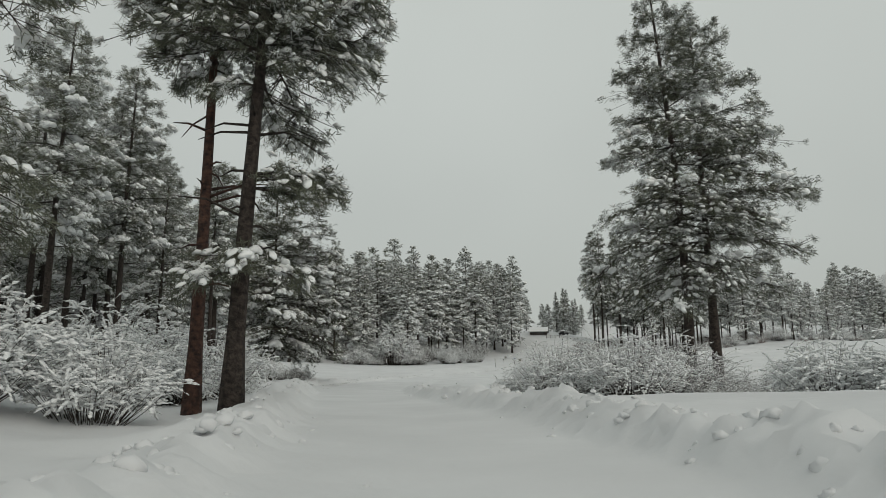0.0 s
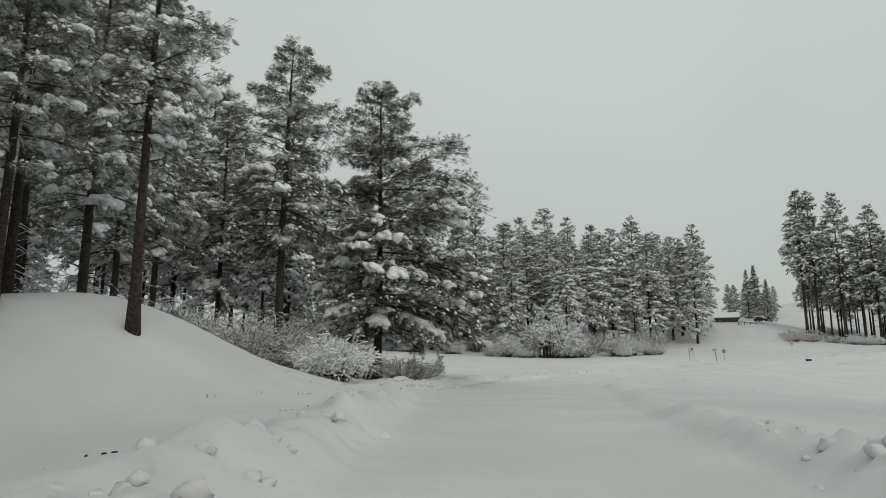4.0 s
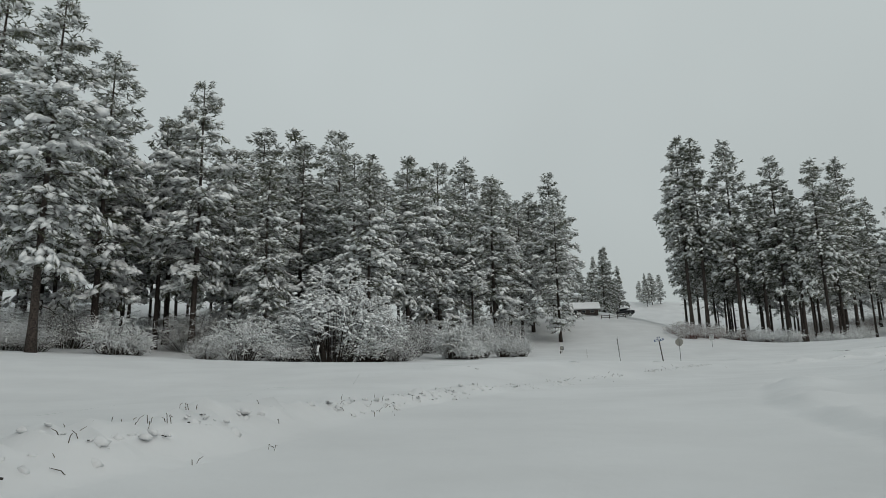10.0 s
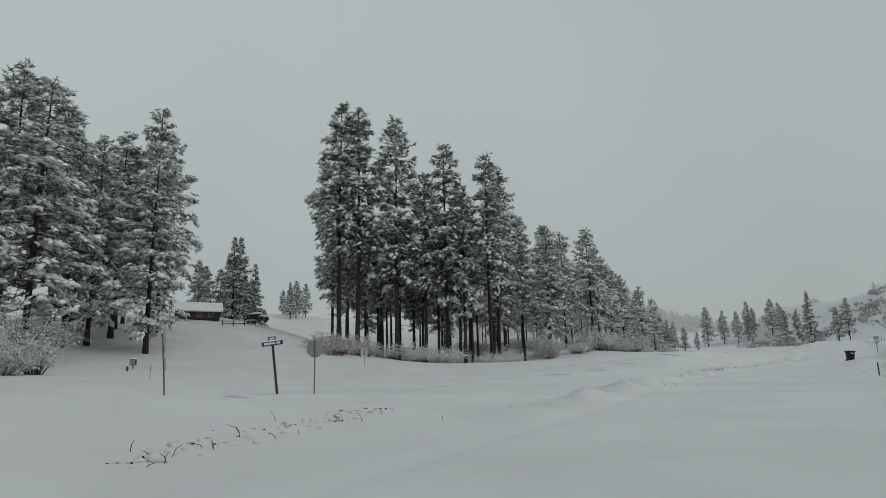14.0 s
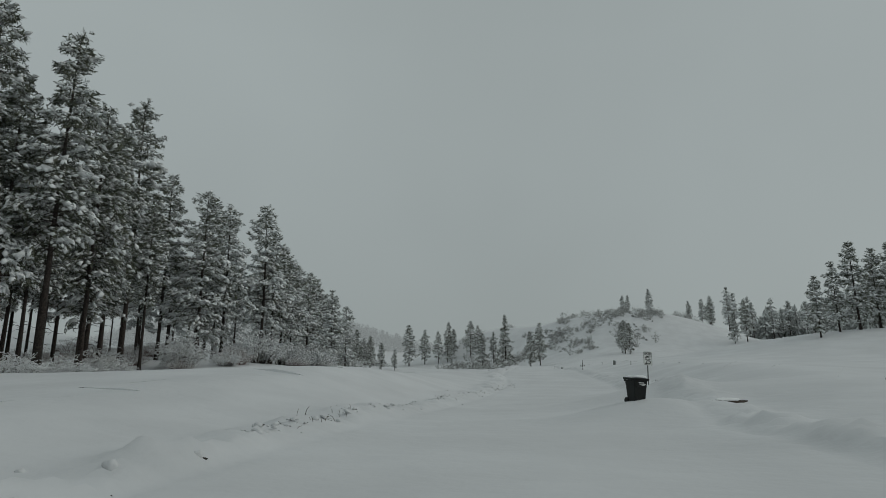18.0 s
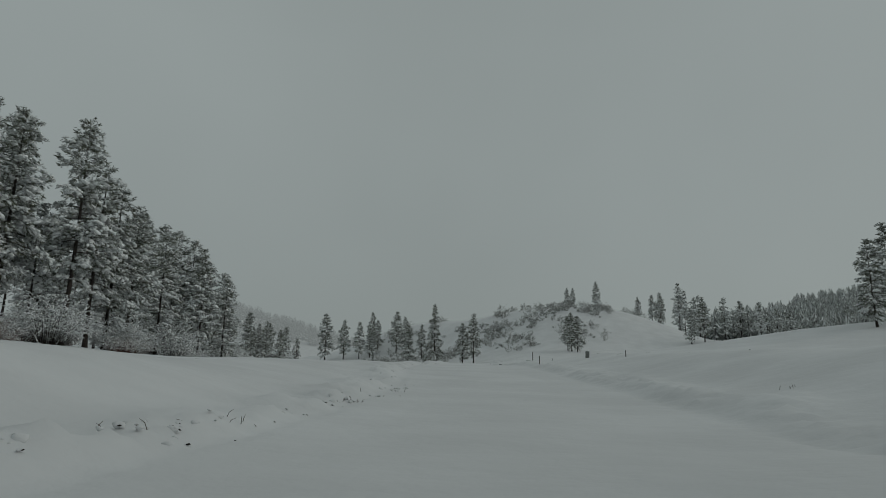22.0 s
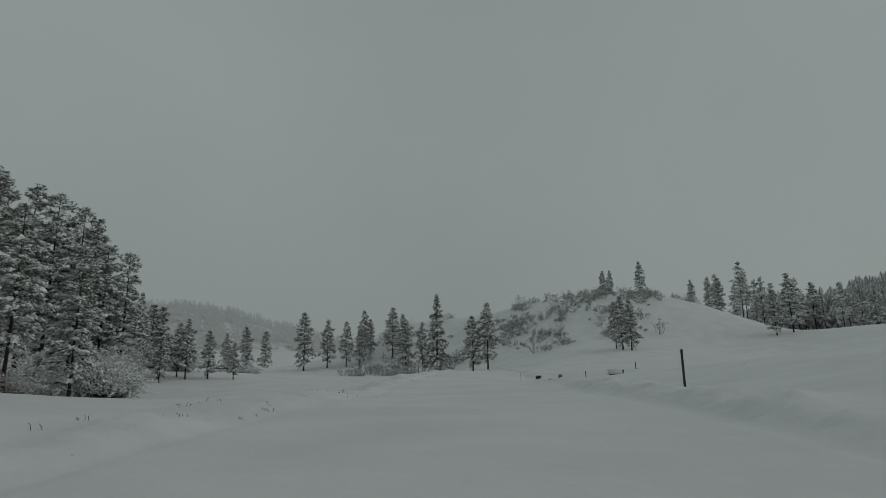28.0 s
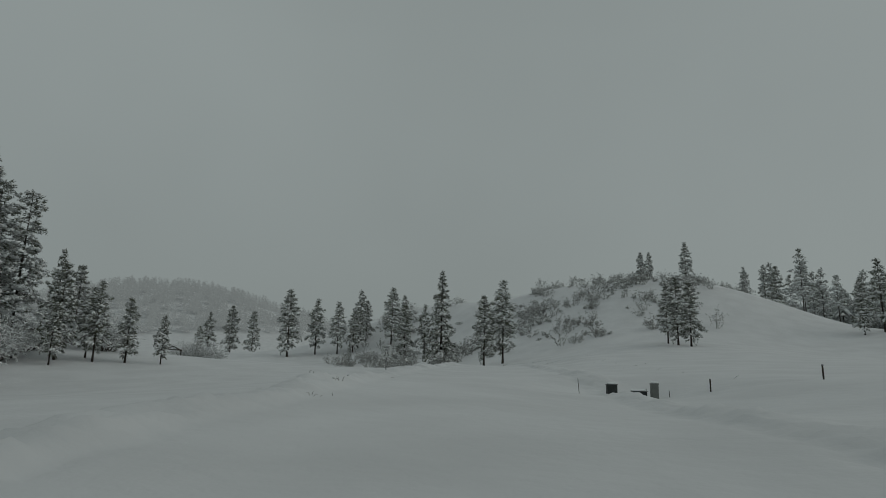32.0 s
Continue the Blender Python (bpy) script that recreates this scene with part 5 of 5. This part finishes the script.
def log_heap(x, y, turn):
    root = tagged(new("log_heap"), "dark logs under a thick sloping cap of snow", "log heap")
    for dx, dy, z, r in ((0.0, 0.0, 0.16, 0.2), (0.05, 0.34, 0.14, 0.16)):
        part("log", rod(r, 1.35, 12, Matrix.Translation((-0.62 + dx, dy, z)) @ pose(0, 0, 0, 0, 82, 0)), root, "dark brown log with a cut end", POST_WOOD)
    part("board", box(0.07, 0.5, 0.44, 0.72, 0.08, 0.14, 0.015, turn=pose(0, 0, 0, 0, 12, 0)), root, "weathered end board", POST_WOOD)
    part("snow_cap", snow_pad(1.5, 1.1, 0.55, -0.06, 0.1, 0.12, 31), root, "thick smooth cap of snow", SNOW)
    return stand(root, x, y, turn, sink=0.06)


log_heap(173.9, 220.3, -55).scale = (0.62, 0.62, 0.62)

sapling = pine(2.6, 0.04, 0.9, 40, 8, 0.26, 0.9, 0.17, 0.035, 90, fir=True, density=5.5, frost=0.45)
plant(sapling, -29.2, 135.1, 0.95, None, "small snow-clumped conifer sapling in the open meadow", "sapling", wide=1.5)


# ---- ploughed clods and weeds: too many to count ----
def clods():
    rng = np.random.default_rng(11)
    p = Pile()
    for side in (1, -1):
        for k in range(520):
            s = rng.uniform(0.06, 0.2) if rng.random() < 0.5 else rng.uniform(0.2, 0.48) if rng.random() < 0.7 else rng.uniform(0.48, 0.95)
            x, y = beside(s, side, 5.4 + abs(rng.normal(0, 0.8)))
            if y < 135:
                x, y = beside(s, side, 6.35 + bank_shift(y, side < 0) + rng.normal(0, 0.4 if rng.random() < 0.75 else 0.8))
            if side < 0 and y > 52:
                continue
            if ((SIDE[:, 0] - x) ** 2 + (SIDE[:, 1] - y) ** 2).min() < 36:
                continue
            r = (0.06 + 0.12 * rng.random() ** 2.0) if y < 105 else 0.04 + 0.08 * rng.random()
            tv, tf = CAPS[9][int(rng.integers(0, 4))]
            p.many(tv, tf, spun(1, rng, r, 0.85), [(x, y, ground(x, y) - r * 0.2)])
    return tagged(new("snow_clods", p.mesh("snow_clods", [SNOW], smooth=True)), "lumps of ploughed snow along the road's banks", "snow clods", kind="stuff")


def weeds():
    rng = np.random.default_rng(12)
    p = Pile()
    spots = []
    for k in range(26):
        side = 1 if rng.random() < 0.75 else -1
        s, off = rng.uniform(0.05, 0.95), rng.uniform(5.2, 9.0) if rng.random() < 0.8 else rng.uniform(9, 24)
        for _ in range(int(rng.integers(1, 9))):
            spots.append((beside(s + rng.normal(0, 0.004), side, off + rng.normal(0, 0.9)), 1.0))
    for (x, y), s in spots:
        z = ground(x, y)
        for j in range(int(rng.integers(2, 6))):
            a, h = rng.uniform(0, 6.28), rng.uniform(0.05, 0.2)
            b = np.array([x + rng.normal(0, 0.15), y + rng.normal(0, 0.15), z - 0.05])
            d = np.array([math.cos(a), math.sin(a), 0]) * rng.uniform(0.02, 0.14)
            p.tube([b, b + d * 0.4 + (0, 0, h * 0.7), b + d + (0, 0, h * rng.uniform(0.6, 1.0))], [0.008, 0.007, 0.004], 3)
    return tagged(new("dry_weeds", p.mesh("dry_weeds", [STALK])), "dry brown weed stalks poking out of the snow", "weeds", kind="stuff")


def rubble():
    rng = np.random.default_rng(13)
    p = Pile()
    for k in range(14):
        s0 = rng.uniform(0.38, 0.93) if rng.random() < 0.8 else rng.uniform(0.05, 0.9)
        side, off = 1 if rng.random() < 0.85 else -1, 5.1 + abs(rng.normal(0, 0.3))
        for _ in range(int(rng.integers(2, 16))):
            x, y = beside(s0 + rng.normal(0, 0.005), side, off + rng.normal(0, 0.16))
            r = 0.012 + 0.035 * rng.random() ** 2
            tv, tf = CAPS[7][int(rng.integers(0, 4))]
            p.many(tv, tf, spun(1, rng, r, 0.8), [(x, y, ground(x, y) + r * 0.15)])
    return tagged(new("rubble", p.mesh("rubble", [ROCK])), "dark stones and clods thrown up along the road's edge", "rubble", kind="stuff")


def crust(line, seed, big, label):
    """Broken crust along the road's edge: blocks of snow, dark lumps for the shade under them, and dead grass."""
    rng = np.random.default_rng(seed)
    line = np.array(line)
    seg = np.hypot(*np.diff(line, axis=0).T)
    run = np.concatenate([[0], np.cumsum(seg)])
    p = Pile()
    at = 0.0
    while at < run[-1]:
        at += rng.uniform(0.1, 0.9) if rng.random() < 0.9 else rng.uniform(1.5, 4.0)
        x0, y0 = np.interp(at, run, line[:, 0]), np.interp(at, run, line[:, 1])
        for _ in range(int(rng.integers(2, 6))):
            x, y = x0 + rng.normal(0, 0.22 * big), y0 + rng.normal(0, 0.22 * big)
            z, r = ground(x, y), big * (0.04 + 0.1 * rng.random() ** 2)
            tv, tf = CAPS[7][int(rng.integers(0, 4))]
            p.many(tv, tf, spun(1, rng, r, 0.8), [(x, y, z + 0.05 * r)], 0)
            # small dark lump stands in for the shaded pocket under the block
            if rng.random() < 0.4:
                tv, tf = CAPS[5][int(rng.integers(0, 4))]
                d = min(0.035, rng.uniform(0.35, 0.6) * r)
                p.many(tv, tf, spun(1, rng, d, 0.8), [(x + rng.normal(0, 0.7) * r, y - 0.8 * r, z + 0.1 * d)], 1)
        if rng.random() < 0.4:
            for _ in range(int(rng.integers(1, 6))):
                b = np.array([x0 + rng.normal(0, 0.35), y0 + rng.normal(0, 0.35), 0])
                b[2] = ground(b[0], b[1]) - 0.04
                lean, h = rng.normal(0, 0.12, 2), rng.uniform(0.08, 0.24)
                p.tube([b, b + (lean[0] * 0.4, lean[1] * 0.4, h * 0.7), b + (lean[0], lean[1], h)], [0.009, 0.007, 0.004], 3, 2)
    return tagged(new("broken_crust", p.mesh("broken_crust", [SNOW, ROCK, STALK], smooth=True)), label, "snow crust", kind="stuff")


crust([(-17.5, 112), (-16.9, 117.9), (-15.8, 120.5), (-13.2, 128), (-9.6, 137.3), (-3.7, 148.6), (1.4, 155.6), (5.4, 158.8), (14.9, 166)], 31, 1.05, "broken snow crust with dark lumps as shaded gaps and dead grass along the bend")
crust([(52, 182.5), (58.7, 185.5), (62.5, 186.9), (74.4, 192.6), (83, 195.1), (93.7, 198.6), (98.2, 199.9), (107.6, 203.2)], 32, 0.9, "broken snow crust along the straight road's edge")
crust([(-17.4, 74), (-18.0, 82), (-18.5, 89), (-18.3, 96), (-17.8, 104), (-17.5, 112)], 33, 1.6, "chunks of ploughed snow crust beside the broad pine")
clods()
weeds()
rubble()
